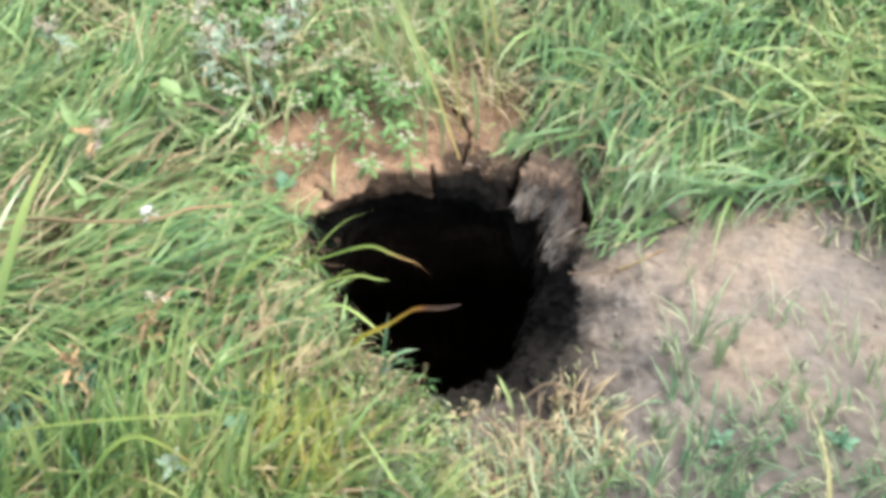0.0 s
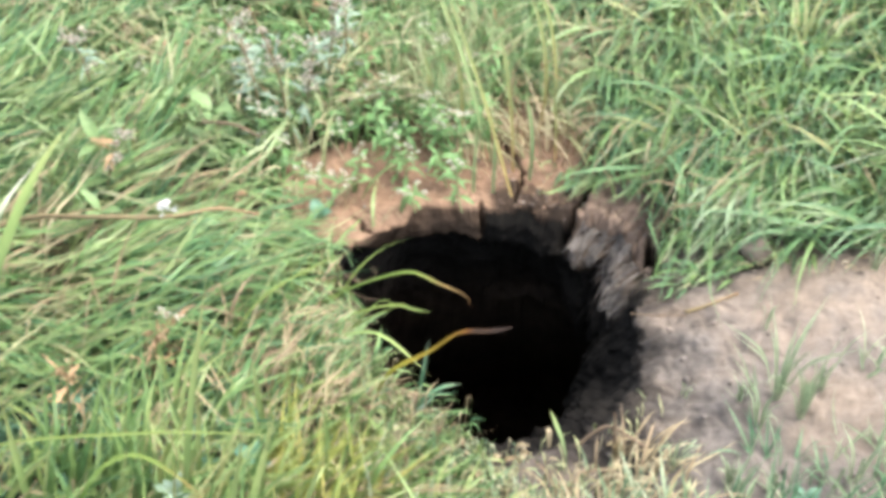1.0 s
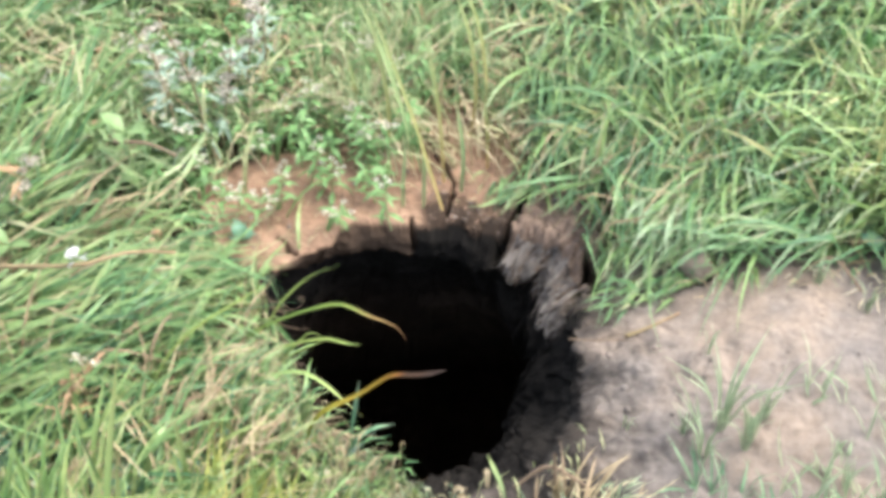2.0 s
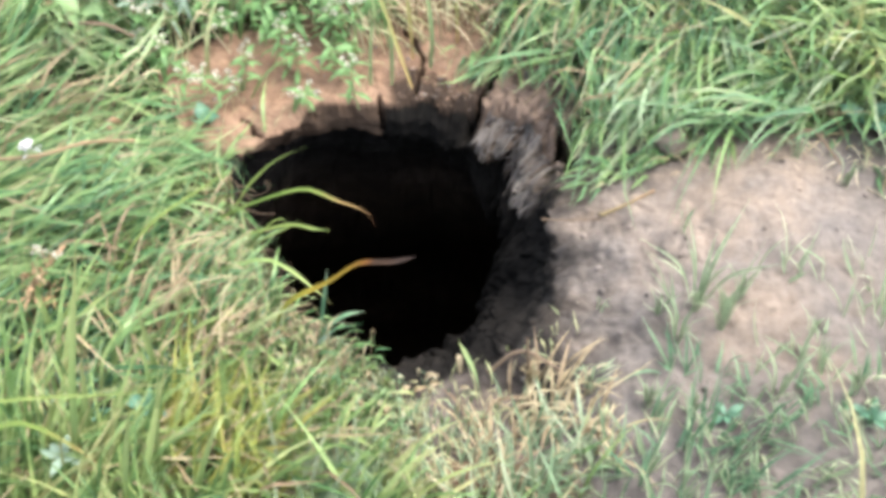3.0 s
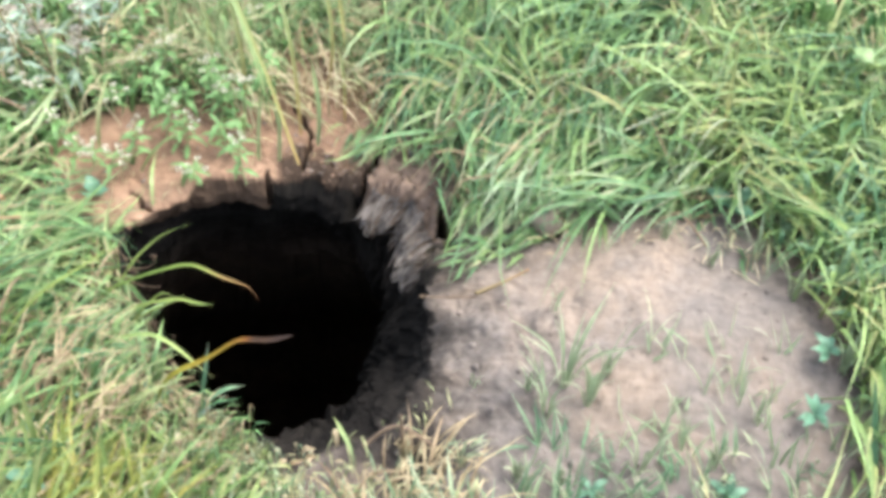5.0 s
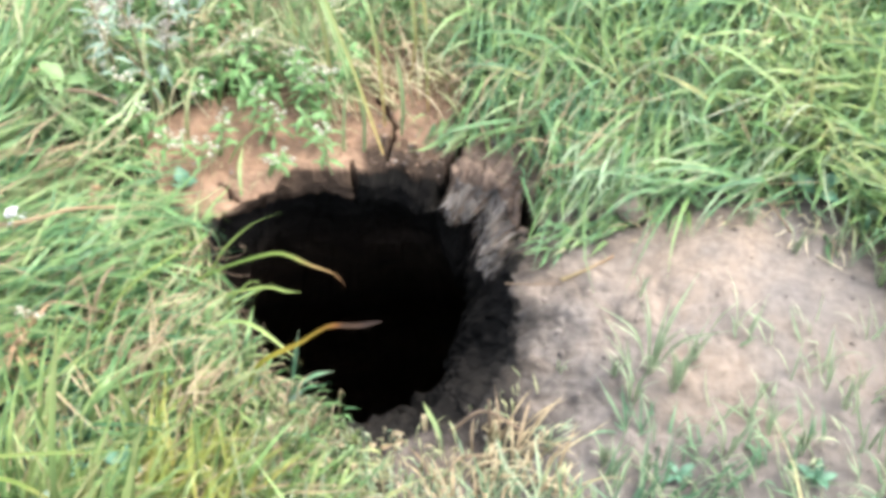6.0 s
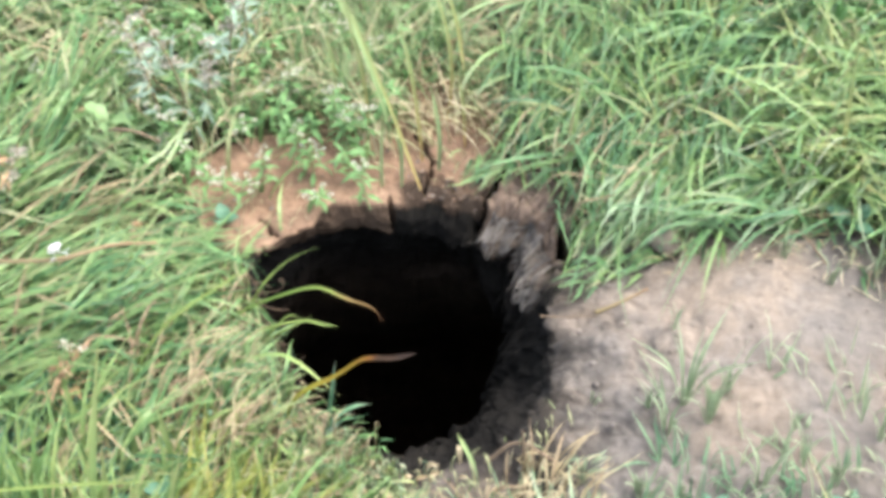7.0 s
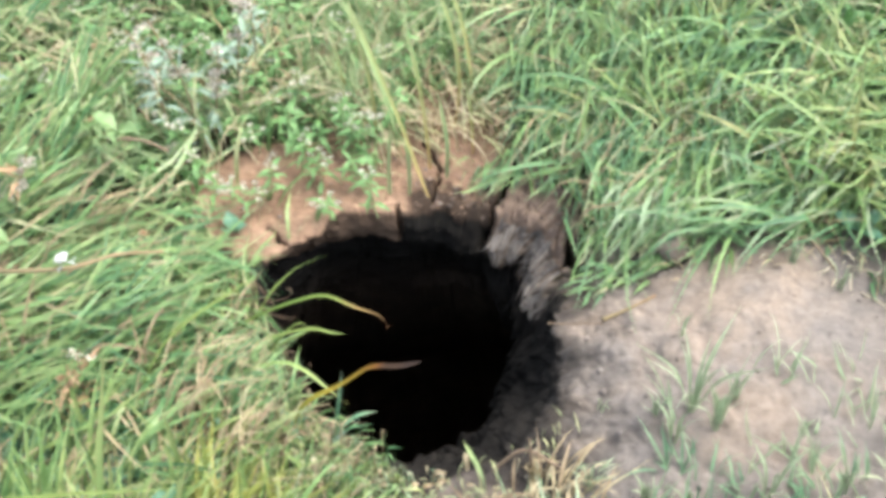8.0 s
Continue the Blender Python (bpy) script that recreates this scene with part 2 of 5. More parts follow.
WALL = {-180: THIN, -130: THIN,
        -106: [0, -0.002, -0.008, -0.014, -0.016, -0.018, -0.02, -0.022, -0.026, -0.032, -0.036, -0.03, 0.02] + CAVE,
        -93: [0, -0.01, -0.026, -0.042, -0.046, -0.051, -0.057, -0.064, -0.08, -0.1, -0.12, -0.136, -0.08] + CAVE,
        -55: [0, -0.012, -0.03, -0.046, -0.05, -0.055, -0.061, -0.068, -0.084, -0.105, -0.124, -0.139, -0.08] + CAVE,
        -25: [0, -0.004, -0.012, -0.022, -0.025, -0.028, -0.033, -0.039, -0.052, -0.07, -0.086, -0.098, -0.05] + CAVE,
        5: [0, 0.0, -0.004, -0.01, -0.012, -0.015, -0.018, -0.023, -0.034, -0.05, -0.064, -0.073, -0.03] + CAVE,
        24: [0, -0.014, -0.025, -0.034, -0.037, -0.04, -0.043, -0.046, -0.055, -0.068, -0.08, -0.088, -0.04] + CAVE,
        40: [0, -0.016, -0.034, -0.05, -0.055, -0.06, -0.066, -0.072, -0.08, -0.085, -0.082, -0.06, 0.0, 0.06, 0.15, 0.3, 0.3, 0.2],
        55: [0, -0.01, -0.02, -0.027, -0.029, -0.031, -0.033, -0.035, -0.038, -0.04, -0.042, -0.042, -0.02, 0.04, 0.13, 0.3, 0.3, 0.2],
        65: [0, -0.008, -0.018, -0.022, -0.024, -0.024, -0.026, -0.02, -0.014, -0.01, -0.006, 0.0, 0.03, 0.08, 0.15, 0.3, 0.3, 0.2],
        72: [0, -0.007, -0.014, -0.018, -0.02, -0.02, -0.015, 0.012, 0.03, 0.034, 0.04, 0.05, 0.07, 0.1, 0.15, 0.3, 0.3, 0.2],
        92: [0, -0.007, -0.015, -0.02, -0.021, -0.02, -0.01, 0.02, 0.042, 0.046, 0.05, 0.06, 0.08, 0.1, 0.15, 0.3, 0.3, 0.2],
        100: SLAB, 124: SLAB, 134: THIN, 180: THIN}


def hash2(i, j, seed):
    n = (i.astype(np.int64) * 374761393 + j.astype(np.int64) * 668265263 + seed * 982451653) & 0x7FFFFFFF
    n = ((n ^ (n >> 13)) * 1274126177) & 0x7FFFFFFF
    return ((n ^ (n >> 16)) & 0xFFFF) / 65535.0


def vnoise(x, y, seed=0):
    i, j = np.floor(x), np.floor(y)
    u, v = x - i, y - j
    u, v = u * u * (3 - 2 * u), v * v * (3 - 2 * v)
    a, b, c, d = hash2(i, j, seed), hash2(i + 1, j, seed), hash2(i, j + 1, seed), hash2(i + 1, j + 1, seed)
    return (a + (b - a) * u) * (1 - v) + (c + (d - c) * u) * v - 0.5


def fbm(x, y, scale, octaves=4, seed=0):
    out, amp = 0, 1.0
    for o in range(octaves):
        out = out + amp * vnoise(x * scale + 17.3 * o, y * scale - 9.1 * o, seed + o)
        scale, amp = scale * 2.07, amp * 0.5
    return out


def cells(x, y, scale, seed=0):
    """Distance to the nearest and the second cell point, and the nearest cell's random number."""
    x, y = x * scale, y * scale
    i, j = np.floor(x), np.floor(y)
    f1, f2, rid = np.full(x.shape, 9.0), np.full(x.shape, 9.0), np.zeros(x.shape)
    for di in (-1, 0, 1):
        for dj in (-1, 0, 1):
            px, py = i + di + hash2(i + di, j + dj, seed), j + dj + hash2(i + di, j + dj, seed + 1)
            d = np.hypot(x - px, y - py)
            nearer = d < f1
            f2 = np.where(nearer, f1, np.minimum(f2, d))
            rid = np.where(nearer, hash2(i + di, j + dj, seed + 2), rid)
            f1 = np.where(nearer, d, f1)
    return f1, f2, rid


def smooth(a, b, x):
    t = np.clip((x - a) / (b - a), 0, 1)
    return t * t * (3 - 2 * t)


def rim(theta, ragged=1.0):
    th = (theta + np.pi) % (2 * np.pi) - np.pi
    r = sum(np.interp((th + k + np.pi) % (2 * np.pi) - np.pi, BEARING, RADIUS) for k in (-0.08, -0.04, 0, 0.04, 0.08)) / 5
    # broken clods along the far edge
    step = hash2(np.floor(th * 13 + 0.8 * vnoise(th * 5, th * 0 + 2.2, 9)), th * 0, 15) - 0.5
    r = r + ragged * 0.009 * step * smooth(0.9, 1.1, th) * smooth(2.75, 2.6, th)
    return r + 0.012 * vnoise(th * 9, th * 0 + 3.1, 5) + ragged * (0.006 * vnoise(th * 22, th * 0 + 8.7, 6) + 0.002 * vnoise(th * 80, th * 0 + 1.7, 7))


def polar(x, y):
    return np.hypot(x - CX, y - CY), np.arctan2(y - CY, x - CX)


def blob(x, y, cx, cy, rx, ry, turn=0):
    c, s = math.cos(radians(turn)), math.sin(radians(turn))
    u, v = (x - cx) * c + (y - cy) * s, -(x - cx) * s + (y - cy) * c
    return np.hypot(u / rx, v / ry)


def spoil_at(x, y):
    """1 on the grey loose soil beside the hole, 0 on the brown soil."""
    d = blob(x, y, 0.41, -0.29, 0.38, 0.38, -8) + 0.25 * fbm(x, y, 9, 3, 21)
    return 1 - smooth(0.8, 1.15, d)


# far edge of the loose soil, where the turf begins
EDGE = [(0.1, -0.06), (0.173, -0.1), (0.235, -0.11), (0.283, -0.087), (0.317, -0.066), (0.383, -0.039), (0.458, -0.017), (0.523, -0.014), (0.565, -0.05), (0.62, -0.1), (0.645, -0.17), (0.66, -0.25), (0.665, -0.4)]


def edge_at(x):
    return np.interp(x, [p[0] for p in EDGE], [p[1] for p in EDGE])


def bare_at(x, y):
    """1 where no turf grows."""
    n = 0.28 * fbm(x, y, 12, 3, 31)
    a = (1 - smooth(0.84, 1.05, blob(x, y, 0.39, -0.28, 0.31, 0.33, 0) + 0.7 * n)) * (1 - smooth(-0.012, 0.014, y - edge_at(x) + 0.04 * n))
    b = 1 - smooth(0.75, 1.1, blob(x, y, -0.185, 0.095, 0.225, 0.145, 0) + n)
    c = 1 - smooth(0.75, 1.1, blob(x, y, -0.01, 0.2, 0.09, 0.16, 8) + n)
    d = 0.85 * (1 - smooth(0.7, 1.05, blob(x, y, 0.1, 0.05, 0.085, 0.13, -18) + n))
    e = 0.22 * (1 - smooth(0.6, 1.15, blob(x, y, -0.13, 0.31, 0.17, 0.16) + n))
    f = 0.5 * (1 - smooth(0.6, 1.15, blob(x, y, 0.47, 0.30, 0.10, 0.06) + n))
    g = 1 - smooth(0.7, 1.1, blob(x, y, 0.30, -0.065, 0.05, 0.06) + n)
    p = 0.9 * (1 - smooth(0.7, 1.05, blob(x, y, 0.03, -0.385, 0.11, 0.032, 14) + n))
    q = 0.6 * (1 - smooth(0.55, 1.15, blob(x, y, 0.09, -0.46, 0.15, 0.075) + 1.6 * n))
    return np.max([a, b, c, d, e, f, g, p, q], axis=0)


def height(x, y):
    h = 0.03 * fbm(x, y, 2.2, 3, 1)
    h = h + 0.065 * np.exp(-blob(x, y, 0.42, -0.2, 0.3, 0.22) ** 2 * 1.3)
    s = spoil_at(x, y)
    wx, wy = x + 0.02 * fbm(x, y, 30, 2, 45), y + 0.02 * fbm(x, y, 30, 2, 46)
    f1, f2, rid = cells(wx, wy, 26, 47)
    g1, g2, gid = cells(wx, wy, 62, 48)
    clods = 0.0055 * rid * smooth(0.75, 0.1, f1) + 0.0035 * gid * smooth(0.7, 0.1, g1)
    r, th = polar(x, y)
    h = h + s * (0.017 * fbm(x, y, 9, 6, 41) + clods * (0.8 + 1.8 * np.exp(-np.maximum(r - rim(th), 0) / 0.08)))
    h = h + (1 - s) * (0.012 * fbm(x, y, 25, 4, 61) + 0.7 * clods * smooth(0.5, 0.0, np.abs(x + 0.08)) * smooth(0.3, 0.0, np.abs(y - 0.1)))
    far = smooth(3, 60, np.hypot(x, y))
    return h * (1 - far) + far * 1.5 * fbm(x, y, 0.01, 2, 71)


# cracks: start, end, half width, depth
CRACKS = [((-0.037, 0.09), (-0.033, 0.127), 0.0034, 0.03), ((-0.033, 0.127), (-0.031, 0.156), 0.0034, 0.06), ((-0.031, 0.156), (-0.017, 0.183), 0.0028, 0.04),
          ((-0.031, 0.156), (-0.052, 0.203), 0.0025, 0.03), ((-0.052, 0.203), (-0.063, 0.233), 0.0045, 0.05), ((-0.063, 0.233), (-0.061, 0.283), 0.0045, 0.05),
          ((0.03, 0.06), (0.048, 0.099), 0.0055, 0.05), ((0.048, 0.099), (0.072, 0.133), 0.006, 0.07), ((0.072, 0.133), (0.093, 0.184), 0.0065, 0.07),
          ((0.166, 0.042), (0.169, 0.011), 0.006, 0.08), ((0.169, 0.011), (0.173, -0.026), 0.0075, 0.09), ((0.173, -0.026), (0.177, -0.05), 0.008, 0.07), ((0.15, -0.045), (0.18, -0.05), 0.007, 0.05),
          # trench added for the dark gap under the turf's edge
          ((0.22, -0.066), (0.287, -0.056), 0.005, 0.025), ((0.287, -0.056), (0.325, -0.04), 0.004, 0.025),
          ((-0.15, 0.045), (-0.13, 0.055), 0.0015, 0.02), ((-0.285, 0.03), (-0.26, 0.0), 0.003, 0.025), ((-0.091, 0.055), (-0.094, 0.078), 0.0048, 0.05)]


def crack_depth(x, y):
    out = np.zeros_like(x)
    jx, jy = x + 0.014 * fbm(x, y, 40, 4, 81), y + 0.014 * fbm(x, y, 40, 4, 91)
    for (ax, ay), (bx, by), w, d in CRACKS:
        ux, uy = bx - ax, by - ay
        k = np.clip(((jx - ax) * ux + (jy - ay) * uy) / (ux * ux + uy * uy), 0, 1)
        dist = np.hypot(jx - ax - k * ux, jy - ay - k * uy)
        out = np.maximum(out, d * (1 - smooth(w * 0.6, w * 1.4, dist)))
    return out


def mesh_from(name, verts, faces, mat, smooth_faces=True):
    """verts n x 3, faces m x 4 (or m x 3) as arrays."""
    me = bpy.data.meshes.new(name)
    k = faces.shape[1]
    me.vertices.add(len(verts))
    me.vertices.foreach_set("co", np.asarray(verts, np.float32).ravel())
    me.loops.add(faces.size)
    me.loops.foreach_set("vertex_index", faces.astype(np.int32).ravel())
    me.polygons.add(len(faces))
    me.polygons.foreach_set("loop_start", np.arange(0, faces.size, k, dtype=np.int32))
    me.polygons.foreach_set("loop_total", np.full(len(faces), k, np.int32))
    me.polygons.foreach_set("use_smooth", np.full(len(faces), smooth_faces))
    me.update(calc_edges=True)
    me.materials.append(mat)
    return me


WALL_ROWS = {}


def build_ground():
    n = 1000
    th = np.linspace(-np.pi, np.pi, n, endpoint=False)
    R = rim(th)
    out_d = list(np.arange(0.0, 0.36, 0.0032))
    while out_d[-1] < 2500:
        out_d.append(out_d[-1] + max(0.004, (out_d[-1] + 0.2) * 0.045 - 0.018))
    deg = np.degrees(th)
    far = np.clip(smooth(56, 70, deg) + smooth(-125, -150, deg), 0, 1)
    z_in = np.array([0.003, 0.007, *np.arange(0.011, 0.16, 0.003), *np.arange(0.16, 0.3, 0.007), 0.31, 0.33, 0.36, 0.4, 0.45, 0.5, 0.56, 0.62, 0.68, 0.75, 0.82, 0.9, 1.0, 1.1, 1.2, 1.3, 1.45])
    stand = np.array([np.interp(deg, list(WALL), [w[k] for w in WALL.values()]) for k in range(len(DEPTH))])
    # the turf slab breaks off in clods of uneven thickness
    lumps = hash2(np.floor(th * 9 + 0.9 * vnoise(th * 7, th * 0 + 4.4, 19)), th * 0, 18)
    stretch = 1 + far * (-0.18 + 0.36 * lumps + 0.2 * vnoise(th * 24, th * 0 + 6.1, 17))
    apron = smooth(-10, -32, deg) * smooth(-112, -90, deg)
    R_calm = rim(th, 0.0)
    rugged = smooth(14, 28, deg) * smooth(84, 70, deg)
    edge = height(CX + R * np.cos(th), CY + R * np.sin(th))
    level = sum(np.roll(edge, k) for k in range(-40, 41)) / 81
    profile = []
    for z in z_in:
        zz = z / (1 + (stretch - 1) * math.exp(-z / 0.2))
        k = np.clip(np.searchsorted(DEPTH, zz, side="right") - 1, 0, len(DEPTH) - 2)
        d0, d1 = np.take(DEPTH, k), np.take(DEPTH, k + 1)
        u = np.clip((zz - d0) / (d1 - d0), 0, 1)
        profile.append(R_calm + (R - R_calm) * np.exp(-z / (0.022 - 0.013 * far)) + stand[k, np.arange(n)] * (1 - u) + stand[k + 1, np.arange(n)] * u)
    profile = np.array(profile)
    span = np.hypot(np.diff(profile, axis=0, prepend=R[None]), np.diff(z_in, prepend=0)[:, None]).cumsum(0)
    rows = []
    for i_z in range(len(z_in) - 1, -1, -1):
        z, r, w = z_in[i_z], profile[i_z], span[i_z]
        amp = min(1.0, z / 0.018)
        u = th * 0.17
        u2, w2 = u + 0.02 * fbm(u, w, 26, 3, 121), w + 0.02 * fbm(u, w, 26, 3, 122)
        f1, f2, rid = cells(u2, w2, 24, 123)
        g1, g2, gid = cells(u2, w2, 70, 124)
        rough = 0.014 * (rid - 0.5) + 0.005 * smooth(0.1, 0.0, f2 - f1) + 0.006 * (gid - 0.5) * smooth(0.0, 0.2, g2 - g1)
        fz = smooth(8, 25, deg) * smooth(68, 55, deg)
        streak = (0.011 * fbm(u * 75, w * 7, 1.0, 4, 125) + 0.0015 * np.abs(fbm(u * 320, w * 12, 1.0, 2, 127))) * fz
        u3 = u + 0.005 * fbm(u, w, 26, 3, 130)
        h1, h2, hid = cells(u3 * 2.2, w * 0.5, 22, 128)
        k1, k2, kid = cells(u3 * 2.4, w * 0.45, 46, 129)
        shards = 0.02 * (hid - 0.5) + 0.014 * smooth(0.16, 0.0, h2 - h1) + 0.008 * (kid - 0.5) + 0.004 * smooth(0.15, 0.0, k2 - k1)
        rough = rough * (1 - 0.75 * fz) + shards * fz
        # plain broken faces on the slab
        rough = rough * (1 - 0.5 * far)
        r = r + amp * (rough + streak + 0.016 * fbm(u, w, 22, 5, 126))
        x, y = CX + r * np.cos(th), CY + r * np.sin(th)
        rx, ry = CX + R * np.cos(th), CY + R * np.sin(th)
        cr = crack_depth(rx, ry)
        r2 = r + 0.35 * cr * np.exp(-(z / 0.04) ** 2)
        x, y = CX + r2 * np.cos(th), CY + r2 * np.sin(th)
        rows.append(np.stack([x, y, level + (edge - level) * math.exp(-z / 0.012) - np.maximum(z, cr)], 1))
    for d in out_d:
        r = R + d
        x, y = CX + r * np.cos(th), CY + r * np.sin(th)
        z = height(x, y) - crack_depth(x, y)
        z = z - 0.005 * math.exp(-d / 0.006) * far - (0.014 * math.exp(-d / 0.018)) * (1 - far) - 0.016 * apron * math.exp(-d / 0.05)
        c1, c2, cid = cells(th * 0.22 + 0.004 * fbm(x, y, 40, 2, 153), th * 0 + 0.5 * d, 60, 154)
        z = z - rugged * math.exp(-d / 0.05) * (0.016 * (cid - 0.5) + 0.012 * smooth(0.2, 0.0, c2 - c1))
        z = z - rugged * math.exp(-d / 0.06) * (0.012 + 0.03 * fbm(x, y, 38, 5, 151) + 0.014 * np.abs(fbm(th * 40, th * 0 + d * 25, 1.0, 2, 152)))
        rows.append(np.stack([x, y, z], 1))
    rows = np.array(rows)
    # lip of the inner rows follows the lowered rim
    inner = len(z_in)
    WALL_ROWS.update(depth=z_in, rows=rows[:inner][::-1], outer=rows[inner:], away=np.array(out_d))
    drop = rows[inner][:, 2] - height(rows[inner][:, 0], rows[inner][:, 1])
    calm = sum(np.roll(drop, k) for k in range(-40, 41)) / 81
    for k in range(inner):
        z = z_in[inner - 1 - k]
        rows[k, :, 2] += (calm + (drop - calm) * math.exp(-z / 0.012)) * math.exp(-z / 0.1)
    m = len(rows)
    verts = rows.reshape(-1, 3)
    i = np.arange(n)
    j = (i + 1) % n
    faces = np.concatenate([np.stack([k * n + i, (k + 1) * n + i, (k + 1) * n + j, k * n + j], 1) for k in range(m - 1)])
    verts = np.concatenate([verts, [[CX, CY, rows[0, :, 2].mean()]]])
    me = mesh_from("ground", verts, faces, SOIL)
    bm = bmesh.new()
    bm.from_mesh(me)
    bm.verts.ensure_lookup_table()
    for a, b in zip(i, j):
        f = bm.faces.new((bm.verts[len(verts) - 1], bm.verts[int(a)], bm.verts[int(b)]))
        f.smooth = True
    bmesh.ops.recalc_face_normals(bm, faces=bm.faces)
    bm.to_mesh(me)
    bm.free()
    att = me.attributes.new("spoil", "FLOAT", "POINT")
    d = np.hypot(verts[:, 0] - CX, verts[:, 1] - CY)
    t = np.arctan2(verts[:, 1] - CY, verts[:, 0] - CX)
    sp = spoil_at(verts[:, 0], verts[:, 1])
    right = smooth(82, 60, np.degrees(t)) * smooth(-125, -80, np.degrees(t)) * (d < 0.36)
    att.data.foreach_set("value", np.maximum(sp, 0.85 * right * (1 - 0.45 * smooth(26, 34, np.degrees(t)))).astype(np.float32))
    sub = me.attributes.new("shade_patch", "FLOAT", "POINT")
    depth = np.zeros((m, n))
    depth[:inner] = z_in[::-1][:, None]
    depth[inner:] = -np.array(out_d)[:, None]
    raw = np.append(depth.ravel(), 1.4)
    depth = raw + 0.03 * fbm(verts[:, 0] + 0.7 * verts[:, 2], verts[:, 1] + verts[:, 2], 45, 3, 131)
    # slope kept pale, fading into the painted shade with depth
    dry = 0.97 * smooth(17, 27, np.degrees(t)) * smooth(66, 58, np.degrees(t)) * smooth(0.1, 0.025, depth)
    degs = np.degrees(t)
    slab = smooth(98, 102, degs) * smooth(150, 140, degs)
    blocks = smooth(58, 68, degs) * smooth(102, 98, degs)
    near_wall = smooth(-8, -28, degs) * smooth(-125, -100, degs)
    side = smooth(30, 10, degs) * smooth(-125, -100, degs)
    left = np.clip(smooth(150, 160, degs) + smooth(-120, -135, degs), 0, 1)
    shade_start = 0.012 * side + 0.02 * left
    # shade of the shaft painted in from just above the rim downwards
    shade = (1 - dry) * smooth(-0.004, 0.01, depth - 0.055 * slab + 0.006 * blocks + shade_start)
    shade = shade * (1 - 0.02 * near_wall * smooth(0.14, 0.08, depth))
    # torn faces of the turf slab, painted darker than its dry top as shade
    shade = np.maximum(shade, (0.68 * slab + 1.0 * blocks) * smooth(0.001, 0.005, raw))
    # dark patches in the loose soil round the opening
    dark_patches = 0.9 * (0.75 * side + 0.2 * near_wall) * smooth(-0.18, 0.0, depth + 0.16 * fbm(verts[:, 0], verts[:, 1], 18, 5, 132))
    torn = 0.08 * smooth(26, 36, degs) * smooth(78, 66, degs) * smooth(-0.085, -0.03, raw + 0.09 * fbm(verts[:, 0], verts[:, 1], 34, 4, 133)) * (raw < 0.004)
    shade = np.maximum(shade, torn)
    # broken ground behind the dark clods, and shade painted into the cracks
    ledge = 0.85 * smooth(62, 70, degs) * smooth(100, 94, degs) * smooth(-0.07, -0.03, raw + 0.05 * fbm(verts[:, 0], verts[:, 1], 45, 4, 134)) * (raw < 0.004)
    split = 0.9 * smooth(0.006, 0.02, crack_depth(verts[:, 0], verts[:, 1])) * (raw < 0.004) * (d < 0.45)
    shade = np.maximum(shade, np.maximum(ledge, split))
    # painted shade thinned deep in the shaft, which lifts its black
    shade = shade * (1 - 0.12 * smooth(0.14, 0.34, raw + 0.04 * fbm(verts[:, 0] + verts[:, 2], verts[:, 1] - verts[:, 2], 14, 3, 135)))
    sub.data.foreach_set("value", np.maximum(shade, dark_patches).astype(np.float32))
    mead = me.attributes.new("meadow", "FLOAT", "POINT")
    mead.data.foreach_set("value", smooth(0.95, 1.5, np.hypot(verts[:, 0], verts[:, 1]) + 0.3 * fbm(verts[:, 0], verts[:, 1], 3, 3, 141)).astype(np.float32))
    tha = me.attributes.new("thatch_shade", "FLOAT", "POINT")
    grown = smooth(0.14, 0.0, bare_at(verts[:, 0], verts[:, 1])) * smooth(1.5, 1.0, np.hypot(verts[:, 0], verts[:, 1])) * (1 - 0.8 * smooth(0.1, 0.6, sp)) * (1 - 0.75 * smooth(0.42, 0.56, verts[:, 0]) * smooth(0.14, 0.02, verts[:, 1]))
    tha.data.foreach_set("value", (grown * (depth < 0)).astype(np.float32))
    return tagged(new("ground", me), "bare brown and grey soil with a deep sinkhole under turf", "ground", kind="structure")


build_ground()


# ---- grass ----
RNG = np.random.default_rng(7)


def ribbon(pos, tan, a, width, twist, s, fold, mat, name):
    """Folded tapered ribbons along pos (k x n x 3) as one mesh."""
    k, n = pos.shape[:2]
    side = np.stack([-np.sin(a), np.cos(a), 0 * a], 2)
    nrm = np.cross(tan, side)
    tw = np.radians(twist[:, None] * (0.4 + s[None]))[:, :, None]
    wv = side * np.cos(tw) + nrm * np.sin(tw)
    nv = nrm * np.cos(tw) - side * np.sin(tw)
    w = width[:, None] * 0.5 * (0.55 + 0.45 * smooth(0, 0.25, s)[None]) * (1 - smooth(0.35, 1.02, s)[None] ** 1.2)
    left, right = pos - wv * w[:, :, None], pos + wv * w[:, :, None]
    if fold:
        v, c = np.stack([left, pos - nv * (w * 0.35)[:, :, None], right], 2), 3
    else:
        v, c = np.stack([left, right], 2), 2
    base = (np.arange(k) * n * c)[:, None, None]
    ij = (np.arange(n - 1) * c)[None, :, None] + np.arange(c - 1)[None, None, :]
    f = (base + ij)[..., None] + np.array([0, 1, c + 1, c])
    return mesh_from(name, v.reshape(-1, 3), f.reshape(-1, 4), mat)


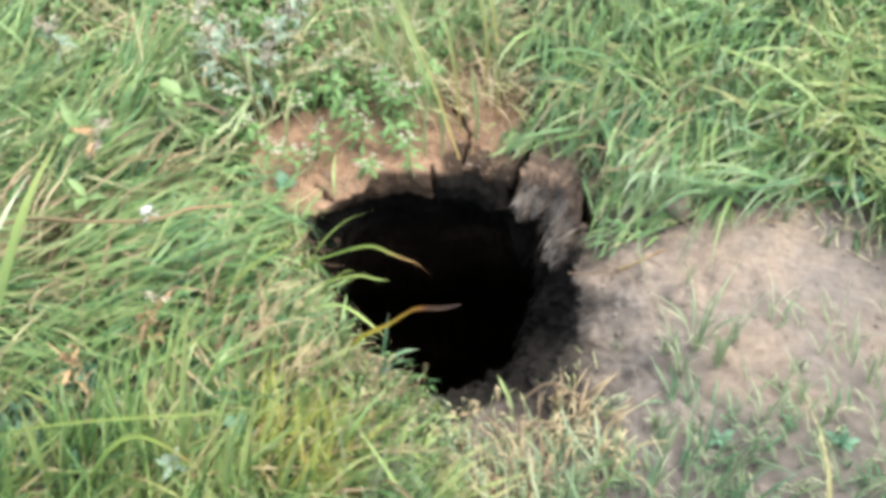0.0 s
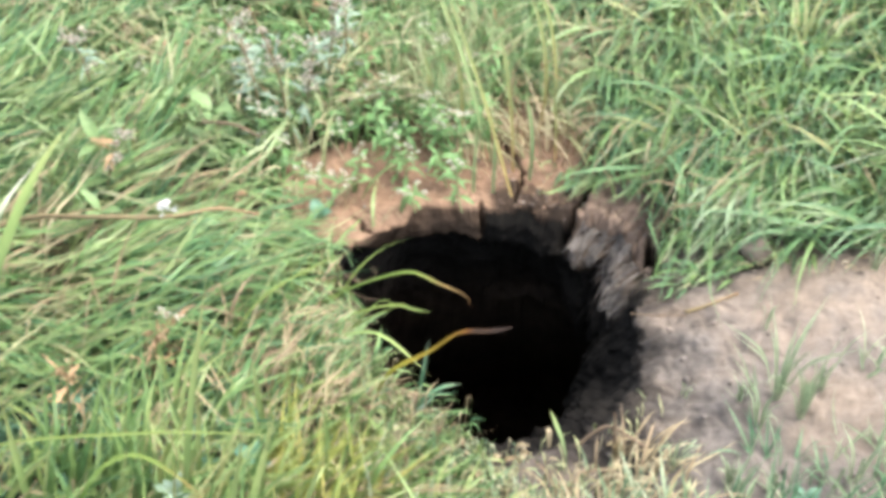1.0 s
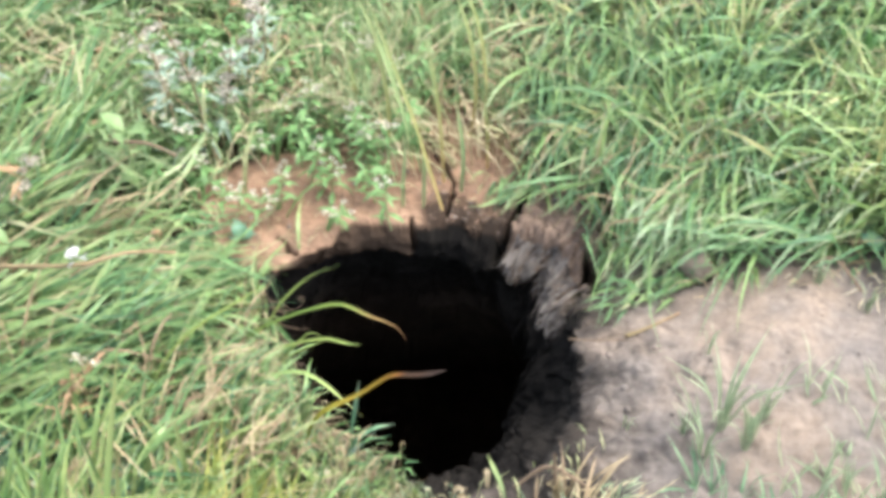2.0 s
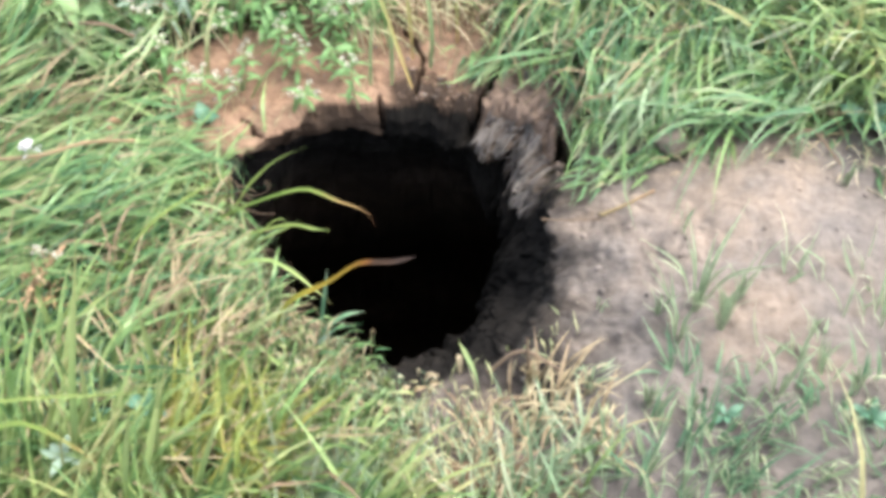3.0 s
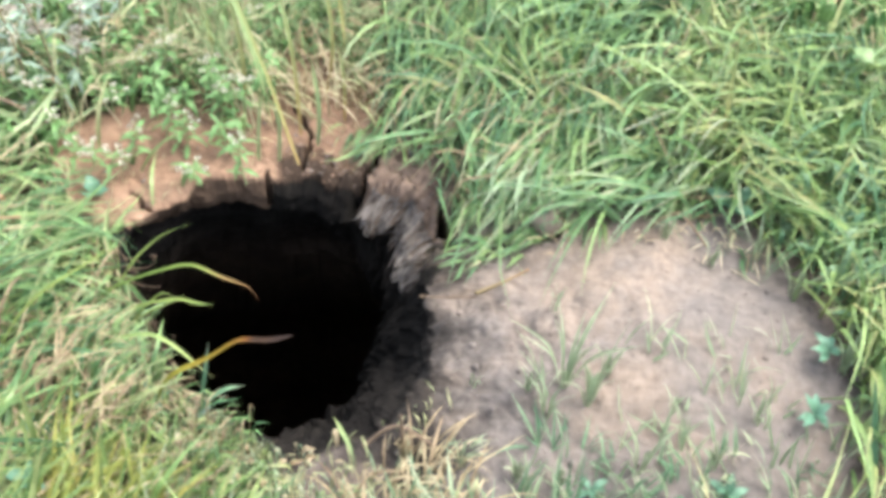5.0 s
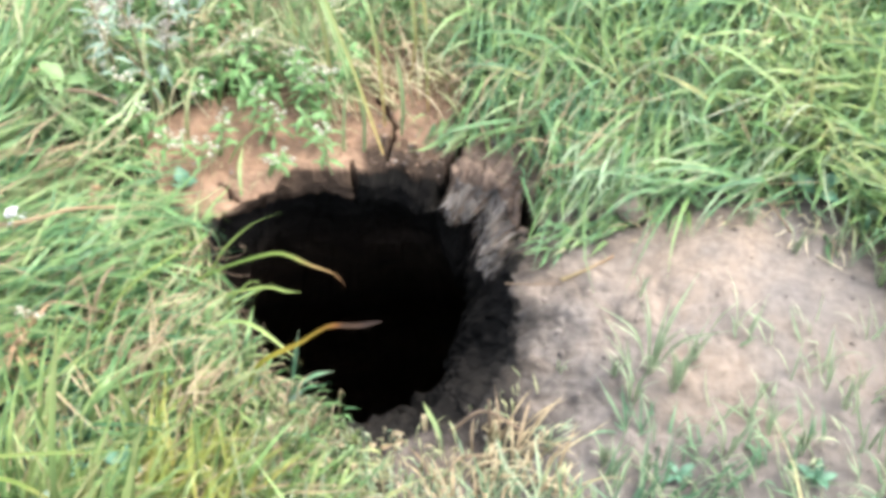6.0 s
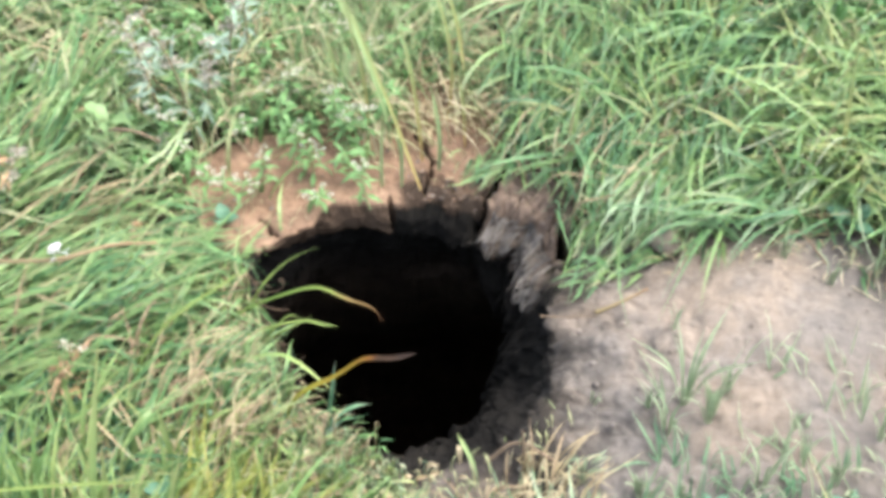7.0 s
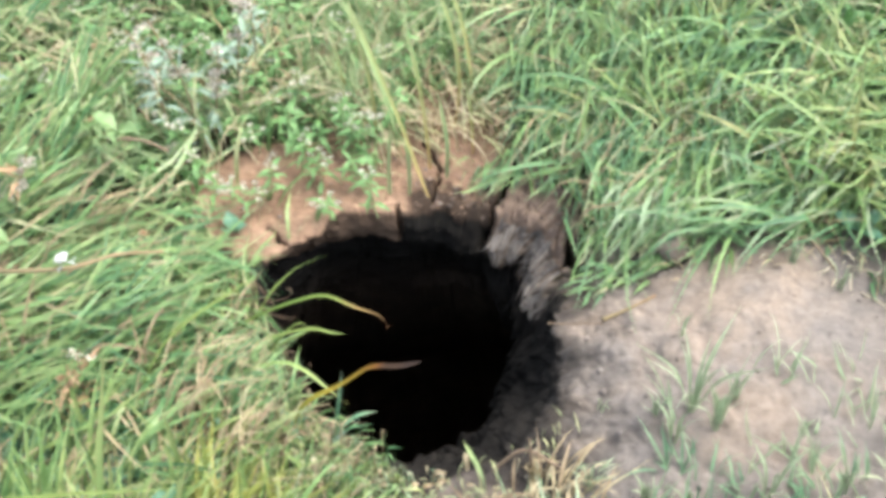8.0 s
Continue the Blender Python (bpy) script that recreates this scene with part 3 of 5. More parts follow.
def blades(name, root, az, length, width, e0, e1, mat, layer=None, curl=None, twist=None, seg=7, power=1.3, fold=True, twisty=30, bend=0):
    """Many grass blades as one mesh. root n x 2; az, e0, e1 in degrees; layer: the height of the mat on which a blade lies."""
    k = len(root)
    layer = np.zeros(k) if layer is None else layer
    curl = RNG.normal(bend, 18, k) if curl is None else curl
    twist = RNG.normal(0, twisty, k) if twist is None else twist
    s = np.linspace(0, 1, seg + 1)
    el = np.radians(e0[:, None] + (e1 - e0)[:, None] * s[None] ** power)
    a = np.radians(az[:, None] + curl[:, None] * s[None])
    tan = np.stack([np.cos(el) * np.cos(a), np.cos(el) * np.sin(a), np.sin(el)], 2)
    pos = np.zeros((k, seg + 1, 3))
    pos[:, 1:] = np.cumsum((length / seg)[:, None, None] * tan[:, :-1], 1)
    pos[:, :, :2] += root[:, None, :]
    pos[:, :, 2] += height(root[:, 0], root[:, 1])[:, None] - 0.004
    r, th = polar(pos[:, :, 0], pos[:, :, 1])
    low = height(pos[:, :, 0], pos[:, :, 1]) + 0.003 + layer[:, None] * smooth(0, 0.35, s)[None]
    pos[:, 1:, 2] = np.where(r > rim(th) - 0.01, np.maximum(pos[:, :, 2], low), pos[:, :, 2])[:, 1:]
    return new(name, ribbon(pos, tan, a, width, twist, s, fold, mat, name))


def rim_gap(x, y):
    r, th = polar(x, y)
    return r - rim(th)


def turf(name, label, tufts, per, box, weight, aim, spread, length, width, e0, e1, mat, mat_high=0.05, reach=0.05, bare_ok=0.2, sigma=0.018, open_field=False, short=0.8, **more):
    """Grass in tufts: each tuft shares a lean and a vigour."""
    c = np.stack([RNG.uniform(box[0], box[1], tufts), RNG.uniform(box[2], box[3], tufts)], 1)
    fade = 1.0 if open_field else 1 - 0.9 * smooth(0.85, 1.25, np.hypot(c[:, 0] * 0.95, c[:, 1] - 0.15) + 0.3 * fbm(c[:, 0], c[:, 1], 4, 2, 26))
    c = c[RNG.random(len(c)) < weight(c[:, 0], c[:, 1]) * fade]
    lean, vigour = RNG.normal(0, spread, len(c)), RNG.uniform(0.7, 1.15, len(c))
    idx = np.repeat(np.arange(len(c)), RNG.integers(max(1, per // 2), per + per // 2 + 1, len(c)))
    p = c[idx] + RNG.normal(0, sigma, (len(idx), 2))
    az = aim(p[:, 0], p[:, 1]) + lean[idx] + RNG.normal(0, spread * 0.7, len(idx))
    ln = RNG.uniform(*length, len(idx)) * vigour[idx]
    # low turf beside the near edge of the hole
    gap, th = rim_gap(p[:, 0], p[:, 1]), np.degrees(polar(p[:, 0], p[:, 1])[1])
    near = smooth(-178, -150, th) * smooth(-15, -40, th)
    ln = ln * (1 - near * short * (1 - smooth(0.0, 0.24, gap)))
    ok = gap > 0.008
    for f in (0.45, 0.75, 1.0):
        tx, ty = p[:, 0] + f * ln * np.cos(np.radians(az)), p[:, 1] + f * ln * np.sin(np.radians(az))
        ok &= rim_gap(tx, ty) > -reach * RNG.random(len(p)) ** 1.5
        ok &= RNG.random(len(p)) > (1 - bare_ok) * bare_at(tx, ty)
    full = RNG.uniform(*width, len(p)) * (1 - 0.6 * short * near * (1 - smooth(0.0, 0.24, gap)))
    p, az, ln, full = p[ok], az[ok], ln[ok], full[ok]
    k = len(p)
    ob = blades(name, p, az, ln, full, RNG.normal(*e0, k), RNG.normal(*e1, k), mat, layer=RNG.random(k) * mat_high, **more)
    return tagged(ob, label, "grass", kind="stuff")


def grow(x, y):
    return 1 - bare_at(x, y)


def clumped(x, y, seed, scale=8, floor=0.25):
    """Tussocks with gaps between them that bare the dark ground."""
    return floor + (1 - floor) * smooth(-0.16, 0.12, fbm(x, y, scale, 2, seed)) * off_gap(x, y)


def off_gap(x, y):
    """0 in the dark thin spot of the turf, 1 beyond it."""
    return smooth(0.5, 1.1, blob(x, y, -0.57, -0.39, 0.22, 0.13))


def zone_left(x, y):
    return smooth(0.0, -0.10, x + 0.08 * fbm(x, y, 5, 2, 3)) * smooth(0.01, -0.09, y + 0.12 * (x + 0.3) - 1.1 * np.maximum(0, -0.38 - x) + 0.08 * fbm(x, y, 5, 2, 5)) * grow(x, y)


def zone_right(x, y):
    return smooth(-0.03, 0.1, x - 0.12 * (y - 0.2) + 0.08 * fbm(x, y, 6, 2, 4)) * smooth(-0.06, 0.02, y + 0.04 * fbm(x, y, 6, 2, 8)) * grow(x, y)


def zone_weeds(x, y):
    return smooth(0.05, -0.05, x - 0.1 * (y - 0.2)) * smooth(-0.02, 0.08, y + 0.15 * (x + 0.3) - 0.8 * np.maximum(0, -0.42 - x)) * (1 - 0.85 * bare_at(x, y))


def zone_near(x, y):
    return smooth(-0.28, -0.38, y) * (0.08 + 0.92 * smooth(-0.02, -0.22, x + 0.1 * fbm(x, y, 6, 2, 64))) * grow(x, y)


def field(x, y):
    """The meadow beyond the close view."""
    return smooth(0.8, 1.15, np.hypot(x * 0.95, y - 0.15))


turf("grass_left", "long green grass blades combed flat towards the hole", 1350, 12, (-1.3, 0.0, -0.8, 0.55), lambda x, y: 1.25 * clumped(x, y, 51, 8, 0.12) * zone_left(x, y) * smooth(-0.46, -0.34, y + 0.06 * fbm(x, y, 5, 2, 23)),
     lambda x, y: 20 + 25 * (y + 0.1) + 90 * fbm(x, y, 4, 2, 11), 18, (0.11, 0.28), (0.0034, 0.0078), (34, 14), (-14, 14), GRASS, 0.07, 0.06)
turf("grass_far", "long blue-green grass blades drooping over bare soil", 2500, 15, (-0.1, 1.4, -0.1, 1.2), lambda x, y: 1.2 * clumped(x, y, 52, 9, 0.55) * zone_right(x, y) * (1 - 0.5 * smooth(0.5, 0.7, x + 0.3 * y)) * (1 - 0.5 * smooth(0.28, 0.42, y + 0.1 * fbm(x, y, 6, 2, 88))),
     lambda x, y: 243 - 16 * smooth(0.12, 0.45, x) + 40 * fbm(x, y, 4, 2, 12), 14, (0.13, 0.34), (0.0032, 0.0078), (34, 12), (-22, 14), GRASS_BLUE, 0.06, 0.0, 0.2, sigma=0.026, bend=24)
turf("grass_silvery", "pale silvery green grass blades sweeping towards the soil", 190, 9, (0.12, 0.75, -0.02, 0.34), lambda x, y: zone_right(x, y) * smooth(0.0, 0.15, fbm(x, y, 7, 2, 95) + 0.08),
     lambda x, y: 241 - 16 * smooth(0.12, 0.45, x) + 40 * fbm(x, y, 4, 2, 12), 14, (0.12, 0.3), (0.0032, 0.007), (36, 12), (-22, 14), PALE, 0.075, 0.0, 0.2, sigma=0.022, bend=24)
turf("yellowing_strands", "thin yellowing blades mixed into the far turf", 230, 6, (0.0, 0.95, 0.16, 0.75), lambda x, y: zone_right(x, y) * (0.3 + 0.7 * smooth(0.16, 0.34, y)),
     lambda x, y: 235 + 90 * fbm(x, y, 5, 2, 96), 30, (0.08, 0.22), (0.0024, 0.005), (42, 14), (-18, 18), BLEACH, 0.07, 0.0, 0.2, sigma=0.024, bend=16)
turf("grass_upright", "tall grass blades standing at the back of the turf", 230, 9, (0.2, 1.4, 0.12, 1.1), zone_right,
     lambda x, y: 110 + 150 * fbm(x, y, 2.5, 2, 16), 40, (0.12, 0.26), (0.004, 0.0085), (58, 14), (0, 25), GRASS_LIME, 0.03, 0.0)
turf("grass_weedy", "short mixed grass among small weeds", 900, 9, (-1.3, 0.1, -0.05, 1.2), lambda x, y: clumped(x, y, 54, 8, 0.35) * zone_weeds(x, y),
     lambda x, y: 10 + 160 * fbm(x, y, 3, 2, 13), 45, (0.05, 0.19), (0.003, 0.007), (50, 18), (-5, 26), GRASS, 0.04, 0.01, 0.3)
turf("grass_back", "long pale green grass blades lying across the meadow's edge", 400, 10, (-1.1, -0.28, 0.0, 0.7), lambda x, y: clumped(x, y, 85, 8, 0.2) * smooth(-0.3, -0.46, x + 0.1 * fbm(x, y, 5, 2, 86) + 0.12 * smooth(0.2, 0.4, y)),
     lambda x, y: -8 + 110 * fbm(x, y, 4, 2, 87), 16, (0.09, 0.23), (0.0032, 0.0072), (34, 14), (-14, 14), MEADOW, 0.08, 0.0, 0.3)
turf("dark_understory", "small deep green leaves low among thinning grass", 420, 7, (-0.9, -0.28, -0.56, -0.22), lambda x, y: smooth(1.15, 0.7, blob(x, y, -0.57, -0.39, 0.27, 0.15) + 0.3 * fbm(x, y, 9, 2, 89)),
     lambda x, y: 360 * fbm(x, y, 9, 2, 90), 90, (0.015, 0.045), (0.006, 0.014), (40, 25), (-5, 30), TEAL_LEAF, 0.03, 0.0, 0.4, seg=4)
turf("grey_twigs", "thin grey dead stems tangled in the thinning grass", 60, 5, (-0.8, -0.3, -0.56, -0.24), lambda x, y: smooth(1.15, 0.7, blob(x, y, -0.57, -0.39, 0.27, 0.15)),
     lambda x, y: 30 + 300 * fbm(x, y, 6, 2, 92), 60, (0.05, 0.13), (0.0014, 0.003), (30, 18), (-8, 20), STRAW, 0.07, 0.0, 0.6, twisty=12)
turf("grass_near", "bright yellow-green grass blades standing in tufts", 1350, 9, (-1.1, 0.9, -0.95, -0.22), lambda x, y: 1.15 * clumped(x, y, 53, 9, 0.06) * zone_near(x, y),
     lambda x, y: 40 + 160 * fbm(x, y, 3, 2, 14), 45, (0.07, 0.22), (0.004, 0.0085), (60, 16), (5, 30), GRASS_LIME, 0.03, 0.0, 0.3)
turf("low_turf", "short ragged grass and moss-like shoots at the hole's edge", 750, 10, (-0.7, 0.1, -0.6, 0.0), lambda x, y: smooth(0.16, 0.02, rim_gap(x, y)) * grow(x, y) * smooth(0.05, -0.1, y),
     lambda x, y: 360 * fbm(x, y, 9, 2, 17), 90, (0.015, 0.05), (0.003, 0.007), (50, 25), (20, 40), GRASS_LIME, 0.01, 0.02, 0.5)
turf("dry_grass", "dry straw-coloured grass blades lying in the turf", 1300, 7, (-1.1, 1.2, -0.7, 1.0), lambda x, y: (0.28 + 0.16 * (y > 0.05) + 0.3 * (x > 0.05) - 0.75 * spoil_at(x, y)) * off_gap(x, y),
     lambda x, y: 30 + 250 * fbm(x, y, 2, 2, 15), 60, (0.05, 0.23), (0.0018, 0.004), (34, 20), (-12, 18), STRAW, 0.08, 0.02, 0.1)
turf("withered_strands", "long withered tan blades woven through the green turf", 150, 6, (-0.95, -0.12, -0.6, 0.1), lambda x, y: (0.15 + 0.85 * smooth(-0.05, 0.2, fbm(x, y, 6, 2, 59))) * off_gap(x, y),
     lambda x, y: 35 + 140 * fbm(x, y, 4, 2, 60), 25, (0.1, 0.27), (0.002, 0.0046), (34, 12), (-14, 14), STRAW, 0.085, 0.05, 0.1)
turf("straw_litter", "pale straw and dry stems around the soil's near edge", 160, 7, (-0.3, 0.3, -0.6, -0.25), lambda x, y: smooth(0.15, 0.03, rim_gap(x, y)) * 0.8 * smooth(0.06, -0.04, x) + 0.02,
     lambda x, y: 180 + 360 * fbm(x, y, 5, 2, 18), 70, (0.03, 0.10), (0.002, 0.0045), (30, 22), (-12, 22), BLEACH, 0.02, 0.01, 0.7, twisty=6)
turf("soil_shoots", "sparse young green shoots on the loose soil", 190, 6, (0.08, 0.85, -0.75, -0.22), lambda x, y: (0.2 + 0.8 * smooth(-0.3, -0.46, y + 0.15 * fbm(x, y, 6, 2, 27))) * smooth(0.08, 0.16, rim_gap(x, y)),
     lambda x, y: 90 + 200 * fbm(x, y, 6, 2, 28), 60, (0.03, 0.09), (0.0022, 0.005), (66, 14), (25, 30), SHOOT, 0.005, 0.0, 1.0, sigma=0.014, twisty=14)
turf("soil_sprouts", "pale blue-green sprouts crowding the soil's near edge", 150, 7, (0.15, 0.9, -0.8, -0.38), lambda x, y: smooth(-0.36, -0.5, y + 0.12 * fbm(x, y, 7, 2, 29)) * smooth(-0.1, 0.15, fbm(x, y, 9, 2, 30) + 0.1),
     lambda x, y: 90 + 300 * fbm(x, y, 6, 2, 32), 60, (0.035, 0.09), (0.0026, 0.0055), (66, 14), (25, 30), MINT, 0.006, 0.0, 1.0, sigma=0.014, seg=5, twisty=12)
turf("arching_straw", "pale arching straw and yellowing blades before the hole", 28, 5, (0.0, 0.19, -0.52, -0.41), lambda x, y: smooth(0.13, 0.03, np.abs(y + 0.405 + 0.45 * x)),
     lambda x, y: 95 - 500 * (x - 0.02) + 260 * fbm(x, y, 9, 2, 33), 50, (0.05, 0.105), (0.0026, 0.0048), (66, 14), (-80, 26), STRAW, 0.01, 0.0, 1.0, sigma=0.016, twisty=6, short=0.0)
turf("bleached_turf", "bleached and yellowing short blades in the near turf", 330, 7, (-0.3, 0.22, -0.7, -0.3), lambda x, y: smooth(0.02, 0.05, rim_gap(x, y)) * smooth(0.3, 0.08, rim_gap(x, y)) * smooth(0.2, 0.06, x),
     lambda x, y: 60 + 300 * fbm(x, y, 7, 2, 55), 60, (0.03, 0.1), (0.0025, 0.005), (58, 18), (0, 35), BLEACH, 0.015, 0.0, 0.7, sigma=0.02, twisty=6, short=0.75)
turf("dry_uprights", "straw and pale green stems upright behind the hole", 270, 6, (-0.34, 0.1, 0.2, 0.5), lambda x, y: (1 - 0.85 * bare_at(x, y)) * smooth(1.1, 0.7, blob(x, y, -0.1, 0.36, 0.22, 0.15) + 0.2 * fbm(x, y, 8, 2, 56)),
     lambda x, y: 100 + 120 * fbm(x, y, 5, 2, 57), 40, (0.06, 0.17), (0.002, 0.004), (70, 12), (40, 35), MEADOW, 0.02, 0.0, 0.9, sigma=0.02, twisty=6)
turf("fringe", "thin pale green and straw blades over cracked soil", 34, 3, (-0.16, 0.14, 0.12, 0.34), lambda x, y: smooth(1.2, 0.8, blob(x, y, 0.0, 0.24, 0.14, 0.12)),
     lambda x, y: 200 + 200 * fbm(x, y, 5, 2, 58), 20, (0.08, 0.18), (0.0028, 0.005), (68, 10), (10, 25), BLEACH, 0.01, 0.0, 1.0, sigma=0.02)
turf("fringe_green", "thin green blades hanging over cracked soil", 110, 4, (-0.03, 0.26, 0.0, 0.26), lambda x, y: smooth(1.2, 0.8, blob(x, y, 0.13, 0.11, 0.1, 0.09, -35)),
     lambda x, y: 240 + 60 * fbm(x, y, 5, 2, 63), 15, (0.07, 0.16), (0.003, 0.007), (45, 12), (-38, 18), GRASS_BLUE, 0.01, 0.0, 1.0, sigma=0.02)
turf("mossy_edge", "pale mossy shoots and bleached bits at the near edge", 700, 9, (-0.3, -0.03, -0.56, -0.2), lambda x, y: smooth(0.13, 0.03, rim_gap(x, y)),
     lambda x, y: 360 * fbm(x, y, 9, 2, 34), 90, (0.012, 0.04), (0.003, 0.006), (55, 25), (10, 40), PALE, 0.01, 0.01, 0.8, seg=4)
turf("cream_litter", "cream and peach withered leaves in the near turf", 42, 5, (-0.24, 0.0, -0.5, -0.36), lambda x, y: smooth(1.15, 0.6, blob(x, y, -0.11, -0.425, 0.1, 0.055) + 0.2 * fbm(x, y, 12, 2, 93)),
     lambda x, y: 360 * fbm(x, y, 9, 2, 94), 90, (0.01, 0.026), (0.004, 0.008), (20, 25), (0, 35), CREAM, 0.03, 0.0, 1.0, seg=4, short=0.0)
turf("yellow_grass", "bright yellow grass blades in the near turf", 17, 8, (-0.35, -0.22, -0.57, -0.43), lambda x, y: 1 + 0 * x,
     lambda x, y: 60 + 100 * fbm(x, y, 9, 2, 35), 30, (0.08, 0.16), (0.004, 0.008), (60, 12), (5, 20), YELLOW, 0.02, 0.0, 0.6)
turf("lime_tussocks", "dense upright yellow-green grass in the near turf", 180, 9, (-0.6, -0.15, -0.85, -0.42), lambda x, y: smooth(-0.16, -0.28, x) * smooth(-0.42, -0.52, y + 0.2 * (x + 0.2)) * clumped(x, y, 61, 9, 0.1),
     lambda x, y: 70 + 160 * fbm(x, y, 5, 2, 62), 40, (0.09, 0.21), (0.0045, 0.0085), (66, 12), (20, 28), GRASS_LIME, 0.02, 0.0, 0.4)
turf("pale_turf", "pale grey-green grass blades thinning towards bare soil", 360, 8, (-0.3, 0.24, -0.8, -0.33), lambda x, y: smooth(-0.26, -0.14, x) * smooth(0.22, 0.06, x + 0.3 * (y + 0.4)) * clumped(x, y, 65, 10, 0.2),
     lambda x, y: 70 + 200 * fbm(x, y, 6, 2, 66), 45, (0.04, 0.13), (0.003, 0.006), (66, 14), (15, 32), PALE, 0.015, 0.0, 0.7, sigma=0.018, twisty=12, short=0.75)
turf("leaf_litter", "withered brown leaves scattered among weeds", 230, 4, (-1.0, 0.1, 0.02, 0.8), lambda x, y: zone_weeds(x, y) * (0.3 + 0.7 * smooth(-0.05, 0.2, fbm(x, y, 7, 2, 67))),
     lambda x, y: 360 * fbm(x, y, 9, 2, 68), 90, (0.015, 0.04), (0.005, 0.011), (25, 25), (-15, 30), RUST, 0.07, 0.0, 0.4, seg=4)
turf("pale_leaves", "small pale green leaves among the weeds", 260, 5, (-1.0, 0.05, 0.02, 0.8), lambda x, y: zone_weeds(x, y),
     lambda x, y: 360 * fbm(x, y, 9, 2, 69), 90, (0.02, 0.05), (0.005, 0.012), (35, 25), (-5, 30), LIME_LEAF, 0.08, 0.0, 0.4, seg=4)
turf("straw_mat", "pale straw and bleached grass lying at the meadow's edge", 270, 8, (-1.0, -0.1, 0.0, 0.7), lambda x, y: zone_weeds(x, y) * (0.15 + 0.85 * smooth(0.0, 0.2, fbm(x, y, 5, 2, 70))),
     lambda x, y: 10 + 200 * fbm(x, y, 3, 2, 71), 30, (0.06, 0.2), (0.0025, 0.005), (30, 14), (-12, 16), BLEACH, 0.09, 0.0, 0.3, twisty=15)
turf("edge_grass", "upright mixed green grass at the soil's outer edge", 560, 9, (0.55, 1.2, -0.5, 0.35), lambda x, y: smooth(0.52, 0.64, x + 0.25 * (y + 0.1) + 0.1 * fbm(x, y, 8, 2, 72)) * (1 - 0.5 * smooth(-0.2, -0.35, y)),
     lambda x, y: 230 + 160 * fbm(x, y, 5, 2, 73), 28, (0.1, 0.28), (0.0035, 0.0085), (50, 14), (-14, 24), GRASS_LIME, 0.09, 0.0, 0.2)
turf("edge_leaves", "broad blue-green weed leaves at the soil's outer edge", 300, 7, (0.58, 1.1, -0.5, 0.1), lambda x, y: smooth(0.62, 0.72, x + 0.25 * (y + 0.1) + 0.1 * fbm(x, y, 8, 2, 74)) * clumped(x, y, 75, 9, 0.2),
     lambda x, y: 360 * fbm(x, y, 9, 2, 76), 90, (0.025, 0.055), (0.006, 0.013), (35, 22), (-10, 25), MINT, 0.1, 0.0, 0.8, seg=4)
turf("straw_edge", "dry orange and straw blades along the soil's far edge", 90, 3, (0.3, 0.68, -0.14, 0.04), lambda x, y: smooth(0.04, 0.01, np.abs(y - edge_at(x) + 0.01)),
     lambda x, y: 260 + 200 * fbm(x, y, 6, 2, 77), 50, (0.025, 0.07), (0.0012, 0.003), (40, 18), (-40, 20), CREAM, 0.012, 0.0, 1.0, twisty=10)
turf("soil_fringe", "short green blades bending onto the loose soil", 110, 6, (0.15, 0.62, -0.12, 0.06), lambda x, y: smooth(0.03, 0.01, np.abs(y - edge_at(x) - 0.04)) * (1 - 0.5 * smooth(0.3, 0.42, x) * smooth(0.5, 0.46, x)),
     lambda x, y: 245 + 110 * fbm(x, y, 7, 2, 84), 22, (0.04, 0.09), (0.0034, 0.007), (38, 14), (-34, 18), GRASS_BLUE, 0.015, 0.0, 1.0, sigma=0.014)
turf("rim_fringe", "tangled green and tan blades hanging over the hole's edge", 90, 6, (-0.31, -0.17, -0.33, 0.02), lambda x, y: (np.abs(rim_gap(x, y) - 0.03) < 0.03) * smooth(0.02, -0.04, y),
     lambda x, y: 15 + 160 * fbm(x, y, 8, 2, 78), 30, (0.05, 0.11), (0.003, 0.006), (28, 16), (-48, 22), GRASS, 0.02, 0.07, 1.0, sigma=0.012, short=0.0)
turf("rim_straw", "dry tan blades tangled at the hole's edge", 60, 5, (-0.31, -0.17, -0.33, 0.02), lambda x, y: (np.abs(rim_gap(x, y) - 0.03) < 0.03) * smooth(0.02, -0.04, y),
     lambda x, y: 15 + 260 * fbm(x, y, 8, 2, 79), 50, (0.04, 0.1), (0.002, 0.004), (28, 16), (-48, 22), STRAW, 0.02, 0.06, 1.0, sigma=0.012, short=0.0)
turf("brown_thatch", "tangled brown straw behind the bare soil", 260, 6, (-0.36, 0.12, 0.16, 0.52), lambda x, y: smooth(1.15, 0.6, blob(x, y, -0.13, 0.33, 0.21, 0.16) + 0.3 * fbm(x, y, 8, 2, 80)),
     lambda x, y: 90 + 300 * fbm(x, y, 6, 2, 82), 60, (0.04, 0.13), (0.002, 0.0045), (48, 20), (-15, 35), STRAW, 0.05, 0.0, 0.8, twisty=12)
turf("soil_straw", "broken bits of straw and root on bare brown soil", 150, 3, (-0.36, 0.18, -0.02, 0.3), lambda x, y: bare_at(x, y) * (rim_gap(x, y) > 0.012),
     lambda x, y: 360 * fbm(x, y, 9, 2, 83), 90, (0.008, 0.035), (0.001, 0.0026), (6, 8), (-4, 8), STRAW, 0.004, 0.0, 1.0, seg=3, twisty=8)
